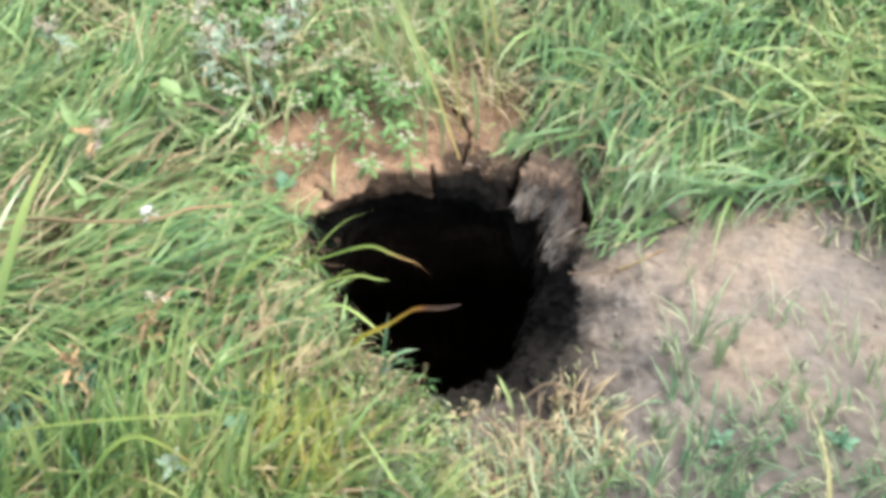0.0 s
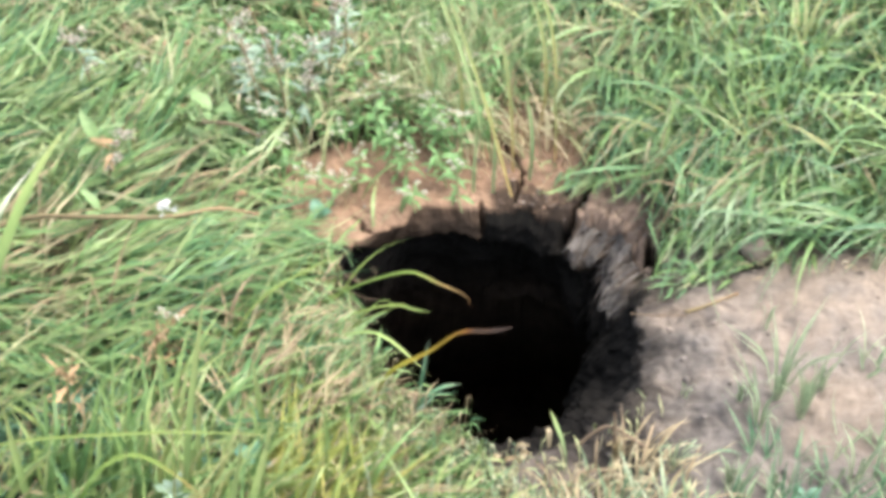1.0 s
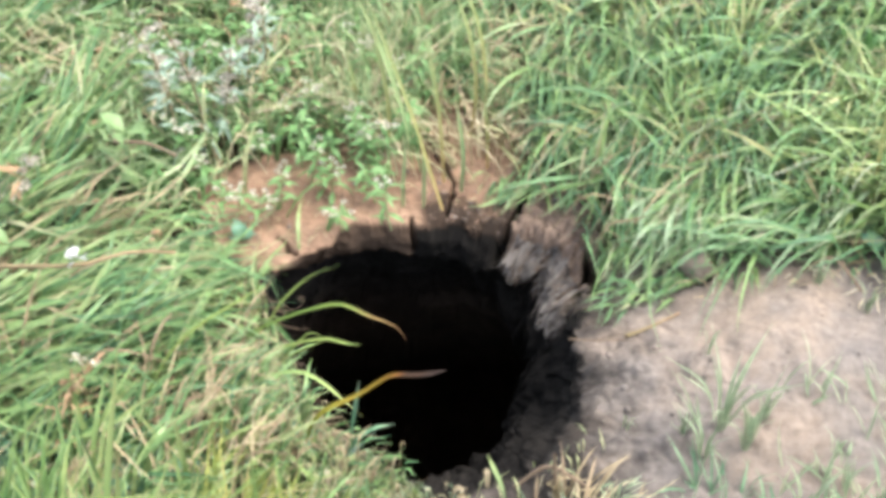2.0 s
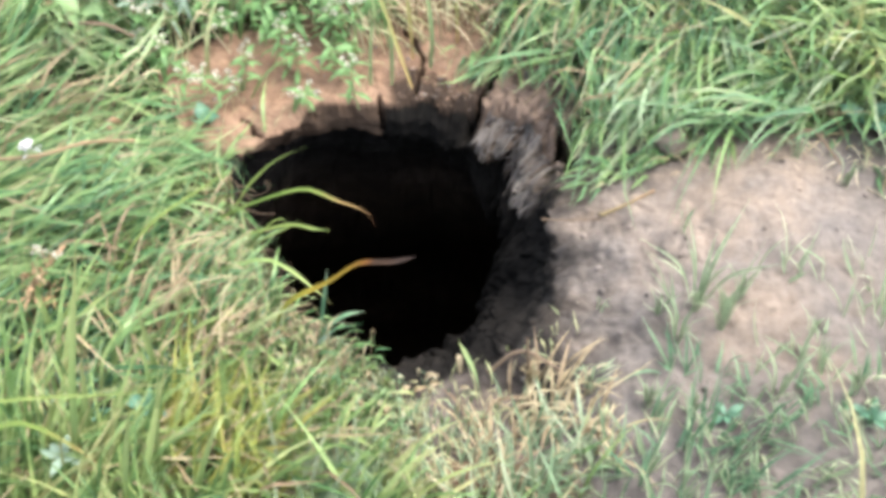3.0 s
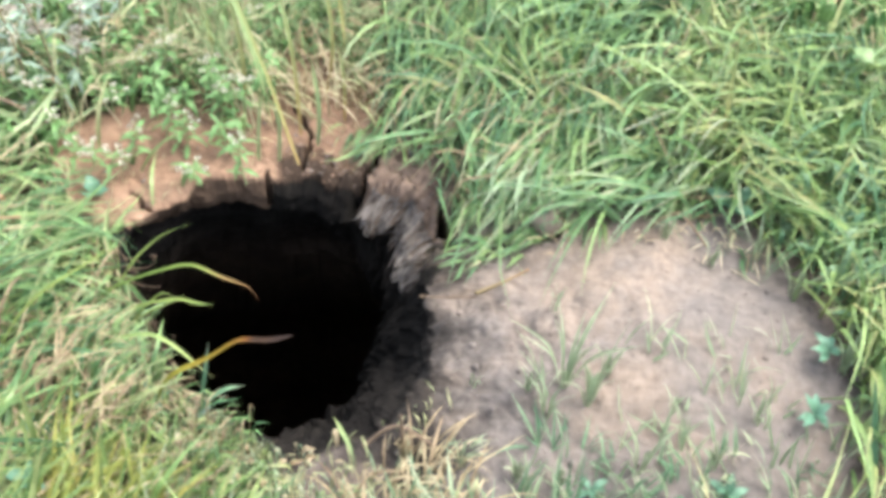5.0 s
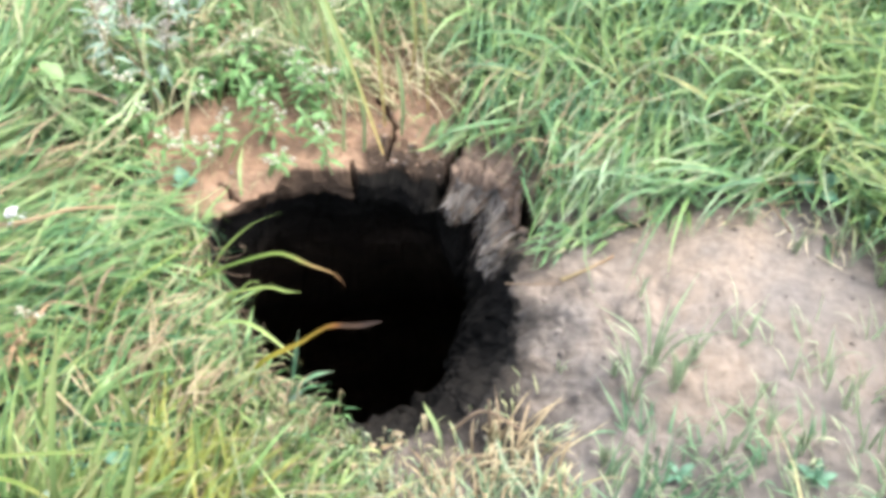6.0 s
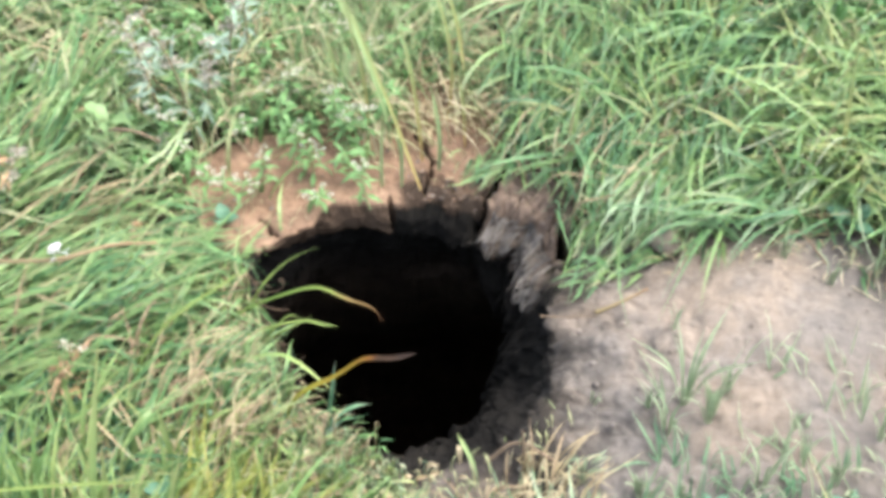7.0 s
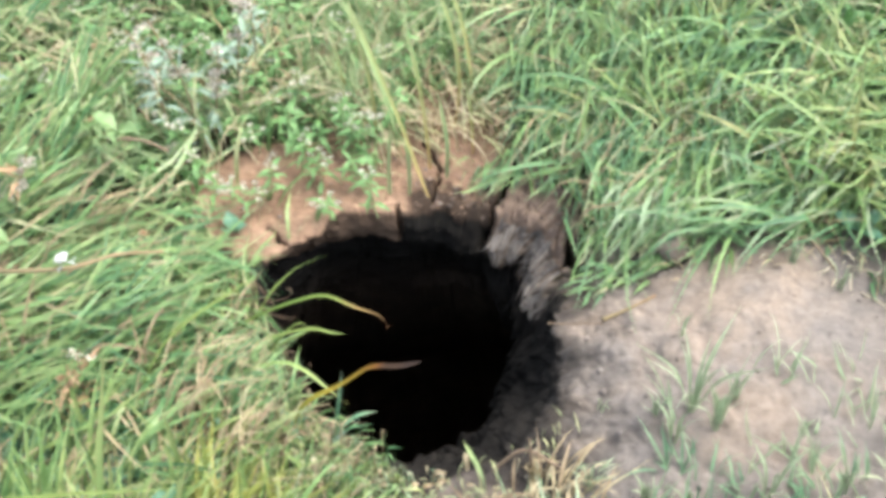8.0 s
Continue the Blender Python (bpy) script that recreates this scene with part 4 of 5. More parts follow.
turf("leafy_ground_cover", "small fresh green leaves of low weeds on soil", 680, 9, (-1.1, 0.08, 0.0, 1.0), zone_weeds,
     lambda x, y: 360 * fbm(x, y, 8, 2, 19), 90, (0.02, 0.05), (0.006, 0.013), (35, 25), (-10, 30), WEED, 0.05, 0.01, 0.4, seg=4)
turf("leafy_clumps", "fresh green leafy clumps in the far turf", 460, 10, (0.1, 0.9, 0.35, 0.9), lambda x, y: smooth(0.0, 0.25, fbm(x, y, 4, 2, 24)),
     lambda x, y: 360 * fbm(x, y, 8, 2, 25), 90, (0.025, 0.06), (0.008, 0.016), (45, 22), (0, 30), WEED, 0.11, 0.0, 0.3, seg=4)
turf("meadow_grass", "open meadow of mixed green grass", 22000, 7, (-4.5, 4.5, -4, 5), lambda x, y: field(x, y) * np.exp(-np.hypot(x, y) / 2.2),
     lambda x, y: 360 * fbm(x, y, 1.2, 2, 20), 50, (0.1, 0.3), (0.006, 0.014), (55, 16), (-10, 25), GRASS, 0.03, 0.0, fold=False, seg=4, sigma=0.05, open_field=True)


# ---- single plants ----
def part(name, me, parent, label=""):
    ob = new(name, me)
    ob.parent = parent
    return tagged(ob, label)


def base_of(name, x, y, label, category, group="", z=None):
    ob = new(name)
    ob.location = (x, y, float(height(np.array([x]), np.array([y]))[0]) if z is None else z)
    return tagged(ob, label, category, group)


def curve_points(ctrl, n):
    """A smooth line through a few places (Catmull-Rom)."""
    c = np.array(ctrl, float)
    c = np.concatenate([[2 * c[0] - c[1]], c, [2 * c[-1] - c[-2]]])
    out = []
    for t in np.linspace(0, len(ctrl) - 1 - 1e-6, n):
        i = int(t)
        u = t - i
        p0, p1, p2, p3 = c[i:i + 4]
        out.append(0.5 * (2 * p1 + (p2 - p0) * u + (2 * p0 - 5 * p1 + 4 * p2 - p3) * u ** 2 + (3 * p1 - p0 - 3 * p2 + p3) * u ** 3))
    return np.array(out)


def along(me, values):
    att = me.attributes.new("along", "FLOAT", "POINT")
    att.data.foreach_set("value", np.asarray(values, np.float32))
    return me


def strap_mesh(name, ctrl, width, mat, n=16, twist=0.3, tip=0.5):
    """One folded blade along a line of places."""
    p = curve_points(ctrl, n)
    tan = np.gradient(p, axis=0)
    tan /= np.linalg.norm(tan, axis=1)[:, None]
    side = np.cross(tan, [0, 0, 1])
    side /= np.maximum(np.linalg.norm(side, axis=1), 1e-6)[:, None]
    nrm = np.cross(side, tan)
    s = np.linspace(0, 1, n)
    a = (twist * s)[:, None]
    wv, nv = side * np.cos(a) + nrm * np.sin(a), nrm * np.cos(a) - side * np.sin(a)
    w = (width * 0.5 * (0.6 + 0.4 * smooth(0, 0.3, s)) * (1 - 0.92 * smooth(tip, 1.0, s)))[:, None]
    v = np.stack([p - wv * w, p - nv * w * 0.4, p + wv * w], 1)
    f = (np.arange(n - 1) * 3)[:, None, None] + np.arange(2)[None, :, None] + np.array([0, 1, 4, 3])
    return along(mesh_from(name, v.reshape(-1, 3), f.reshape(-1, 4), mat), np.repeat(s, 3))


def tube_mesh(name, ctrl, r0, r1, mat, n=14, k=6, knots=0):
    p = curve_points(ctrl, n)
    tan = np.gradient(p, axis=0)
    tan /= np.linalg.norm(tan, axis=1)[:, None]
    ref = np.array([0.31, 0.2, 0.93]) if abs(tan[:, 2]).mean() < 0.8 else np.array([1.0, 0.1, 0.0])
    side = np.cross(tan, ref)
    side /= np.linalg.norm(side, axis=1)[:, None]
    nrm = np.cross(side, tan)
    s = np.linspace(0, 1, n)
    r = r0 + (r1 - r0) * s
    if knots:
        r = r * (1 + 0.35 * np.maximum(0, np.cos(s * knots * 2 * np.pi)) ** 8)
    q = np.arange(k) * 2 * np.pi / k
    v = p[:, None] + r[:, None, None] * (np.cos(q)[None, :, None] * side[:, None] + np.sin(q)[None, :, None] * nrm[:, None])
    i = np.arange(k)
    f = np.concatenate([np.stack([a * k + i, a * k + (i + 1) % k, (a + 1) * k + (i + 1) % k, (a + 1) * k + i], 1) for a in range(n - 1)])
    return along(mesh_from(name, v.reshape(-1, 3), f, mat), np.repeat(s, k))


def leaf_mesh(name, length, width, droop, mat, wide=0.4, wavy=0.0):
    """A leaf from the origin along +x, folded at its midrib; wide: where it is broadest."""
    n, m = 9, 5
    s = np.linspace(0, 1, n)
    shape = np.interp(s, [0, 0.08, wide * 0.6, wide, 0.75, 0.93, 1], [0.12, 0.25, 0.85, 1.0, 0.62, 0.2, 0.02])
    c = np.linspace(-1, 1, m)
    x = length * (s - 0.15 * droop * s ** 2)[:, None] + 0 * c[None]
    y = 0.5 * width * shape[:, None] * c[None]
    z = (length * (0.35 * s - droop * 0.75 * s ** 2))[:, None] + 0.3 * np.abs(y) + wavy * width * np.sin(s * 17)[:, None] * c[None] ** 2
    i = np.arange(n - 1)[:, None] * m + np.arange(m - 1)[None]
    f = i[..., None] + np.array([0, m, m + 1, 1])
    return mesh_from(name, np.stack([x, y, z], 2).reshape(-1, 3), f.reshape(-1, 4), mat)


def lump_mesh(name, radius, seed, mat, rough=0.35, flat=0.8, level=2):
    bm = bmesh.new()
    bmesh.ops.create_icosphere(bm, subdivisions=level, radius=radius)
    for v in bm.verts:
        d = v.co.normalized()
        v.co *= 1 + rough * (noise.noise(d * 1.6 + Vector((seed, 0, 0))) + 0.5 * noise.noise(d * 4 + Vector((0, seed, 0))))
        v.co.z *= flat
    for f in bm.faces:
        f.smooth = True
    me = bpy.data.meshes.new(name)
    bm.to_mesh(me)
    bm.free()
    me.materials.append(mat)
    return me


def flower_mesh(name, radius, mat, seed):
    """A small head of crowded petals."""
    rnd = np.random.default_rng(seed)
    k = 16
    d = rnd.normal(0, 1, (k, 3))
    d[:, 2] = np.abs(d[:, 2]) * 0.8
    d /= np.linalg.norm(d, axis=1)[:, None]
    up = np.cross(d, rnd.normal(0, 1, (k, 3)))
    up /= np.linalg.norm(up, axis=1)[:, None]
    sd = np.cross(d, up)
    q = radius
    v = np.stack([d * q * 0.25 - sd * q * 0.2, d * q - sd * q * 0.32, d * q * 1.15, d * q + sd * q * 0.32], 1)
    f = (np.arange(k) * 4)[:, None] + np.array([0, 1, 2, 3])
    return mesh_from(name, v.reshape(-1, 3), f, mat)


LEAVES = [leaf_mesh("leaf", 0.034, 0.008, 0.5, WEED), leaf_mesh("leaf", 0.042, 0.0095, 0.75, WEED), leaf_mesh("leaf", 0.028, 0.007, 0.35, WEED)]
HEADS = [flower_mesh("flower", 0.0036, PETAL, 1), flower_mesh("flower", 0.0048, PETAL, 2)]


def weed(tall, leaves, heads, seed, label, lean=(0.0, 0.0)):
    """A small upright weed: stem, lance-shaped leaves up the stem and in a star at the top, perhaps white heads."""
    rnd = random.Random(seed)
    top = (lean[0] * tall, lean[1] * tall, tall)
    ob = base_of("weed", 0, 0, label, "weed", "weeds beside the hole", 0)
    ctrl = [(0, 0, -0.004), (top[0] * 0.3 + 0.004, top[1] * 0.3, tall * 0.5), top]
    part("stem", tube_mesh("stem", ctrl, 0.0014, 0.0008, STALK_GREEN, 8, 5), ob)
    line = curve_points(ctrl, 40)
    for k in range(leaves):
        s = 0.25 + 0.75 * (k / max(1, leaves - 1)) ** 0.7
        leaf = part("leaf", rnd.choice(LEAVES), ob)
        at = line[min(39, int(s * 39))]
        size = rnd.uniform(0.75, 1.25) * (1.1 - 0.3 * s)
        leaf.matrix_basis = Matrix.Translation(at) @ pose(0, 0, 0, rnd.uniform(-20, 20), rnd.uniform(-25, 25), k * 137.5 + rnd.uniform(-25, 25)) @ Matrix.Diagonal((size, size, size, 1))
    for k in range(heads):
        q = rnd.uniform(0, 6.28)
        rr = rnd.uniform(0.004, 0.022)
        tip = (top[0] + rr * math.cos(q), top[1] + rr * math.sin(q), tall + rnd.uniform(0.0, 0.018))
        stalk = part("flower_stalk", tube_mesh("flower_stalk", [top, ((top[0] + tip[0]) / 2, (top[1] + tip[1]) / 2, tall + 0.003), tip], 0.0006, 0.0005, STALK_GREEN, 5, 4), ob)
        fl = new("flower", rnd.choice(HEADS))
        fl.parent, fl.location = stalk, tip
        fl["label"] = "small white flower head"
    return ob


PLAIN = "small fresh green weed with narrow pointed leaves"
WHITE = "green weed with narrow leaves and tiny white flowers"
KINDS = [weed(0.055, 12, 0, 1, PLAIN, (0.2, -0.3)), weed(0.08, 15, 0, 2, PLAIN, (-0.2, -0.1)), weed(0.04, 9, 0, 3, PLAIN),
         weed(0.07, 10, 5, 4, WHITE, (0.1, -0.2)), weed(0.05, 7, 6, 5, WHITE, (-0.2, 0.2)), weed(0.09, 11, 7, 6, WHITE, (0.15, 0.1))]
# kind, x, y of weeds that stand alone on the bare soil
SPOTS = [(0, -0.145, 0.115), (2, -0.21, 0.13), (3, -0.245, 0.155), (4, -0.19, 0.052), (2, -0.14, 0.16), (4, -0.225, 0.135),
         (1, -0.26, 0.19), (3, -0.302, 0.25), (5, -0.17, 0.19), (4, -0.325, 0.20), (5, -0.26, 0.27), (3, -0.38, 0.12), (4, -0.405, 0.14), (4, -0.37, 0.07)]
rnd = random.Random(5)
SPOTS += [(3, -0.175, 0.185), (5, -0.13, 0.2), (0, -0.235, 0.2), (4, -0.155, 0.225), (2, -0.11, 0.24), (1, -0.19, 0.24), (3, -0.29, 0.1), (4, -0.315, 0.06), (4, -0.34, 0.09), (3, -0.12, 0.055)]
while len(SPOTS) < 104:
    x, y = rnd.uniform(-0.7, -0.08), rnd.uniform(0.08, 0.62)
    if rnd.random() < float((zone_weeds(np.array([x]), np.array([y])) * (bare_at(np.array([x]), np.array([y])) < 0.5))[0]):
        SPOTS.append((rnd.choice([0, 0, 1, 1, 2, 3, 4, 5]), x, y))
used = set()
for kind, x, y in SPOTS:
    z = float(height(np.array([x]), np.array([y]))[0])
    size = rnd.uniform(0.85, 1.25)
    m = pose(x, y, z, 0, 0, rnd.uniform(0, 360))
    if kind not in used:
        used.add(kind)
        KINDS[kind].matrix_basis = m
    else:
        copy_thing(KINDS[kind], m)


# single blades that reach over the hole
def single_blade(ctrl, width, mat, label, twist=0.3, tip=0.5):
    ctrl = [list(p) for p in ctrl]
    ob = new("grass_strand", strap_mesh("grass_strand", ctrl, width, mat, 20, twist, tip))
    return tagged(ob, label, "grass", "single strands of grass")


single_blade([(-0.36, -0.17, -0.005), (-0.313, -0.159, 0.02), (-0.264, -0.153, 0.05), (-0.215, -0.156, 0.08), (-0.176, -0.155, 0.09), (-0.138, -0.17, 0.085), (-0.104, -0.174, 0.07), (-0.09, -0.179, 0.048)],
             0.006, BLADE_TAN, "arched green grass blade with a withered tan tip over the hole", 0.25, 0.6)
single_blade([(-0.215, -0.322, 0.0), (-0.203, -0.314, 0.045), (-0.183, -0.308, 0.07), (-0.144, -0.308, 0.1), (-0.11, -0.312, 0.14), (-0.092, -0.318, 0.155), (-0.064, -0.325, 0.165), (-0.036, -0.32, 0.168)],
             0.0092, BLADE_YELLOW, "yellow grass blade with a brown tip over the hole", 0.2, 0.9)
single_blade([(-0.33, -0.17, 0.0), (-0.284, -0.139, 0.02), (-0.256, -0.113, 0.05), (-0.221, -0.089, 0.07), (-0.182, -0.076, 0.08)], 0.005, BLADE_OLIVE, "slim green grass blade leaning over the hole", 0.3, 0.4)
single_blade([(-0.31, -0.187, 0.0), (-0.263, -0.185, 0.03), (-0.223, -0.186, 0.05), (-0.192, -0.185, 0.055), (-0.17, -0.189, 0.052), (-0.148, -0.19, 0.05)], 0.0055, BLADE_OLIVE, "green grass blade reaching level over the hole", 0.3, 0.8)
single_blade([(-0.28, -0.2, 0.0), (-0.232, -0.187, 0.03), (-0.208, -0.183, 0.042), (-0.186, -0.174, 0.052)], 0.0042, BLADE_OLIVE, "short yellow-green blade reaching over the hole")
single_blade([(-0.27, -0.2, 0.0), (-0.235, -0.178, 0.035), (-0.215, -0.172, 0.05), (-0.198, -0.176, 0.045)], 0.004, BLADE_OLIVE, "short bent green blade beside the hole")
single_blade([(-0.33, -0.27, 0.0), (-0.284, -0.255, 0.05), (-0.23, -0.255, 0.075), (-0.196, -0.268, 0.075), (-0.163, -0.289, 0.06), (-0.141, -0.297, 0.04)], 0.0062, BLADE_LIME, "green grass blade curving down beside the hole", 0.3, 0.6)
single_blade([(-0.158, -0.326, 0.0), (-0.154, -0.311, 0.03), (-0.149, -0.301, 0.065), (-0.144, -0.286, 0.1)], 0.0058, TEAL_BLADE, "upright blue-green grass blade at the edge", 0.1, 0.7)
single_blade([(-0.165, -0.34, 0.0), (-0.15, -0.33, 0.03), (-0.125, -0.318, 0.045), (-0.1, -0.312, 0.045)], 0.0065, TEAL_BLADE, "short blue-green blade leaning over the edge", 0.1, 0.7)
single_blade([(0.042, -0.40, -0.01), (0.033, -0.40, 0.045), (0.013, -0.395, 0.105)], 0.008, STALK_GREEN, "single upright green grass blade before the hole", 0.1, 0.8)
single_blade([(-0.17, -0.355, 0.0), (-0.154, -0.347, 0.03), (-0.122, -0.335, 0.06)], 0.01, GREY_LEAF, "short grey-blue blade at the near edge", 0.2, 0.4)
single_blade([(0.40, 0.25, 0.0), (0.43, 0.2, 0.14), (0.50, 0.13, 0.15), (0.57, 0.06, 0.12)], 0.006, STALK_GREEN, "long pale green grass blade drooping across the turf")
single_blade([(0.58, 0.10, 0.0), (0.575, 0.13, 0.12), (0.57, 0.17, 0.28)], 0.007, STALK, "tall yellowing grass stem in the turf", 0.1)
UPRIGHT = "tall upright bright green grass blade"
for x, y, dx, dy, tall, wide in [(-0.424, -0.537, 0.032, 0.155, 0.3, 0.009), (-0.41, -0.5, 0.004, 0.06, 0.17, 0.007), (-0.35, -0.6, 0.045, 0.14, 0.18, 0.009), (-0.33, -0.545, 0.02, 0.07, 0.2, 0.006),
                                 (-0.345, -0.4, -0.008, 0.02, 0.15, 0.008), (-0.6, -0.55, -0.02, 0.05, 0.2, 0.009), (-0.29, -0.57, 0.05, 0.05, 0.18, 0.008), (-0.5, -0.57, 0.03, 0.04, 0.17, 0.009), (-0.36, -0.6, 0.03, 0.06, 0.22, 0.009)]:
    single_blade([(x, y, 0.0), (x + 0.4 * dx, y + 0.35 * dy, tall * 0.5), (x + dx, y + dy, tall)], wide, BLADE_LIME, UPRIGHT, 0.1, 0.6)
single_blade([(-0.74, -0.52, 0.0), (-0.66, -0.505, 0.11), (-0.47, -0.5, 0.15), (-0.35, -0.492, 0.15), (-0.232, -0.462, 0.12)], 0.0048, BLADE_OLIVE, "long yellow-green grass blade lying across the turf", 0.2)
single_blade([(-0.56, -0.62, 0.0), (-0.52, -0.56, 0.12), (-0.47, -0.52, 0.135), (-0.4, -0.535, 0.09), (-0.37, -0.56, 0.05)], 0.007, BLADE_TAN, "bowed green grass blade with a tan tip in the turf", 0.2)
single_blade([(-0.72, -0.5, 0.0), (-0.665, -0.43, 0.22), (-0.623, -0.334, 0.33), (-0.6, -0.25, 0.36), (-0.588, -0.17, 0.35)], 0.016, BLADE_LIME, "broad pale yellow-green grass blade standing tall", 0.3)
single_blade([(-0.78, -0.42, 0.0), (-0.72, -0.36, 0.2), (-0.665, -0.28, 0.29), (-0.64, -0.2, 0.3)], 0.013, PALE_STRAP, "broad whitish dry grass blade standing tall", 0.3)
single_blade([(-0.44, -0.3, 0.0), (-0.38, -0.23, 0.09), (-0.3, -0.155, 0.1), (-0.265, -0.12, 0.09)], 0.005, BLADE_OLIVE, "yellow-green grass blade slanting towards the hole", 0.2)

# tall stalks at the far edge
for ctrl, wd, mat, label in [
        ([(-0.041, 0.09, -0.004), (-0.06, 0.105, 0.06), (-0.09, 0.13, 0.16), (-0.125, 0.165, 0.25), (-0.165, 0.22, 0.33)], 0.005, STALK, "tall yellow-green grass stalk at the far edge"),
        ([(-0.105, 0.1, -0.004), (-0.104, 0.115, 0.06), (-0.1, 0.14, 0.12)], 0.005, STALK_GREEN, "thin upright green grass stalk"),
        ([(-0.075, 0.1, -0.004), (-0.074, 0.115, 0.06), (-0.076, 0.13, 0.11)], 0.005, STALK_GREEN, "thin upright green grass stalk"),
        ([(-0.135, 0.19, -0.004), (-0.128, 0.2, 0.08), (-0.135, 0.21, 0.17), (-0.16, 0.25, 0.27)], 0.006, STALK, "yellow-green grass stalk leaning back"),
        ([(-0.09, 0.19, -0.004), (-0.105, 0.195, 0.1), (-0.135, 0.22, 0.2), (-0.18, 0.27, 0.28)], 0.0065, STALK_GREEN, "tall green grass stalk leaning back"),
        ([(-0.02, 0.14, -0.004), (-0.018, 0.155, 0.07), (-0.03, 0.18, 0.15)], 0.006, STALK_GREEN, "upright green grass stalk beside a crack"),
        ([(-0.045, 0.16, -0.004), (-0.05, 0.175, 0.08), (-0.06, 0.2, 0.16), (-0.08, 0.25, 0.23)], 0.005, STALK, "yellow-green grass stalk leaning back"),
        ([(0.02, 0.2, -0.004), (0.018, 0.215, 0.06), (0.01, 0.23, 0.13)], 0.0045, STALK, "thin yellow grass stalk beside a crack"),
        ([(-0.01, 0.25, -0.004), (0.0, 0.26, 0.09), (-0.01, 0.28, 0.18), (-0.04, 0.33, 0.25)], 0.0055, STALK, "yellow-green grass stalk leaning back"),
        ([(-0.19, 0.29, -0.004), (-0.185, 0.3, 0.06), (-0.2, 0.33, 0.13)], 0.006, STALK, "yellow grass stalk in dry turf"),
        ([(0.02, 0.3, -0.004), (0.015, 0.3, 0.1), (0.0, 0.31, 0.19), (-0.03, 0.33, 0.26)], 0.006, STALK, "bent yellow-green grass stalk")]:
    tagged(new("grass_stalk", strap_mesh("grass_stalk", ctrl, wd, mat, 18, 0.4, 0.75)), label, "grass stalk", "tall stalks")


# tufts on the loose soil
def tuft(x, y, n, tall, mat, label, seed, spread=35, wide=0.006):
    rnd = random.Random(seed)
    ob = base_of("grass_tuft", x, y, label, "grass tuft", "tufts on the loose soil")
    for k in range(n):
        q = radians(k * 137.5 + rnd.uniform(-30, 30))
        h, out = tall * rnd.uniform(0.6, 1.1), math.tan(radians(rnd.uniform(5, spread)))
        c, s = math.cos(q), math.sin(q)
        ctrl = [(0.004 * c, 0.004 * s, -0.006), (0.35 * h * out * c, 0.35 * h * out * s, 0.55 * h), (h * out * c, h * out * s, h * rnd.uniform(0.75, 1.0))]
        part("blade", strap_mesh("blade", ctrl, wide * rnd.uniform(0.5, 0.9), mat, 9, rnd.uniform(-1, 1)), ob)
    return ob


GREEN_TUFT = "small green grass tuft growing from loose grey soil"
for x, y, n, tall, mat, wide in [(0.305, -0.31, 12, 0.13, SHOOT, 0.0045), (0.335, -0.335, 9, 0.11, SHOOT, 0.005), (0.36, -0.3, 6, 0.08, SHOOT, 0.005), (0.28, -0.35, 7, 0.07, SHOOT, 0.005), (0.26, -0.315, 5, 0.05, SHOOT, 0.005), (0.30, -0.20, 3, 0.05, SHOOT, 0.0045),
                                 (0.53, -0.10, 6, 0.06, SHOOT, 0.0045), (0.60, -0.08, 6, 0.08, SHOOT, 0.007), (0.47, -0.06, 5, 0.06, SHOOT, 0.005), (0.64, -0.15, 7, 0.09, SHOOT, 0.0045),
                                 (0.39, -0.43, 6, 0.09, SHOOT, 0.007), (0.24, -0.43, 8, 0.05, SHOOT, 0.0045), (0.29, -0.44, 8, 0.05, SHOOT, 0.0045), (0.44, -0.35, 4, 0.05, SHOOT, 0.005),
                                 (0.17, -0.41, 6, 0.06, SHOOT, 0.005), (0.10, -0.40, 6, 0.05, STRAW, 0.004), (0.48, -0.43, 7, 0.07, SHOOT, 0.0045), (0.55, -0.36, 5, 0.06, SHOOT, 0.0045), (0.19, -0.30, 3, 0.03, SHOOT, 0.0045), (0.68, -0.28, 7, 0.1, SHOOT, 0.007), (0.72, -0.2, 8, 0.12, SHOOT, 0.0045)]:
    tuft(x, y, n, tall, mat, "dry straw tuft at the edge of loose soil" if mat is STRAW else GREEN_TUFT, int(1000 * x - 777 * y))


# broad-leaved plants
def broad_plant(x, y, n, length, width, mat, label, seed, tilt=-20, z=0.0):
    rnd = random.Random(seed)
    ob = base_of("broad_leaved_plant", x, y, label, "plant", "broad-leaved plants")
    for k in range(n):
        size = rnd.uniform(0.75, 1.15)
        leaf = part("leaf", leaf_mesh("leaf", length * size, width * size, rnd.uniform(0.3, 0.7), mat, 0.45, 0.06), ob)
        leaf.matrix_basis = pose(0, 0, z, rnd.uniform(-15, 15), tilt + rnd.uniform(-20, 15), k * 137.5 + rnd.uniform(-30, 30))
    if z:
        part("stem", tube_mesh("stem", [(0, 0, -0.005), (0.003, 0.002, z * 0.5), (0, 0, z)], 0.0016, 0.001, STALK_GREEN, 6, 5), ob)
    return ob


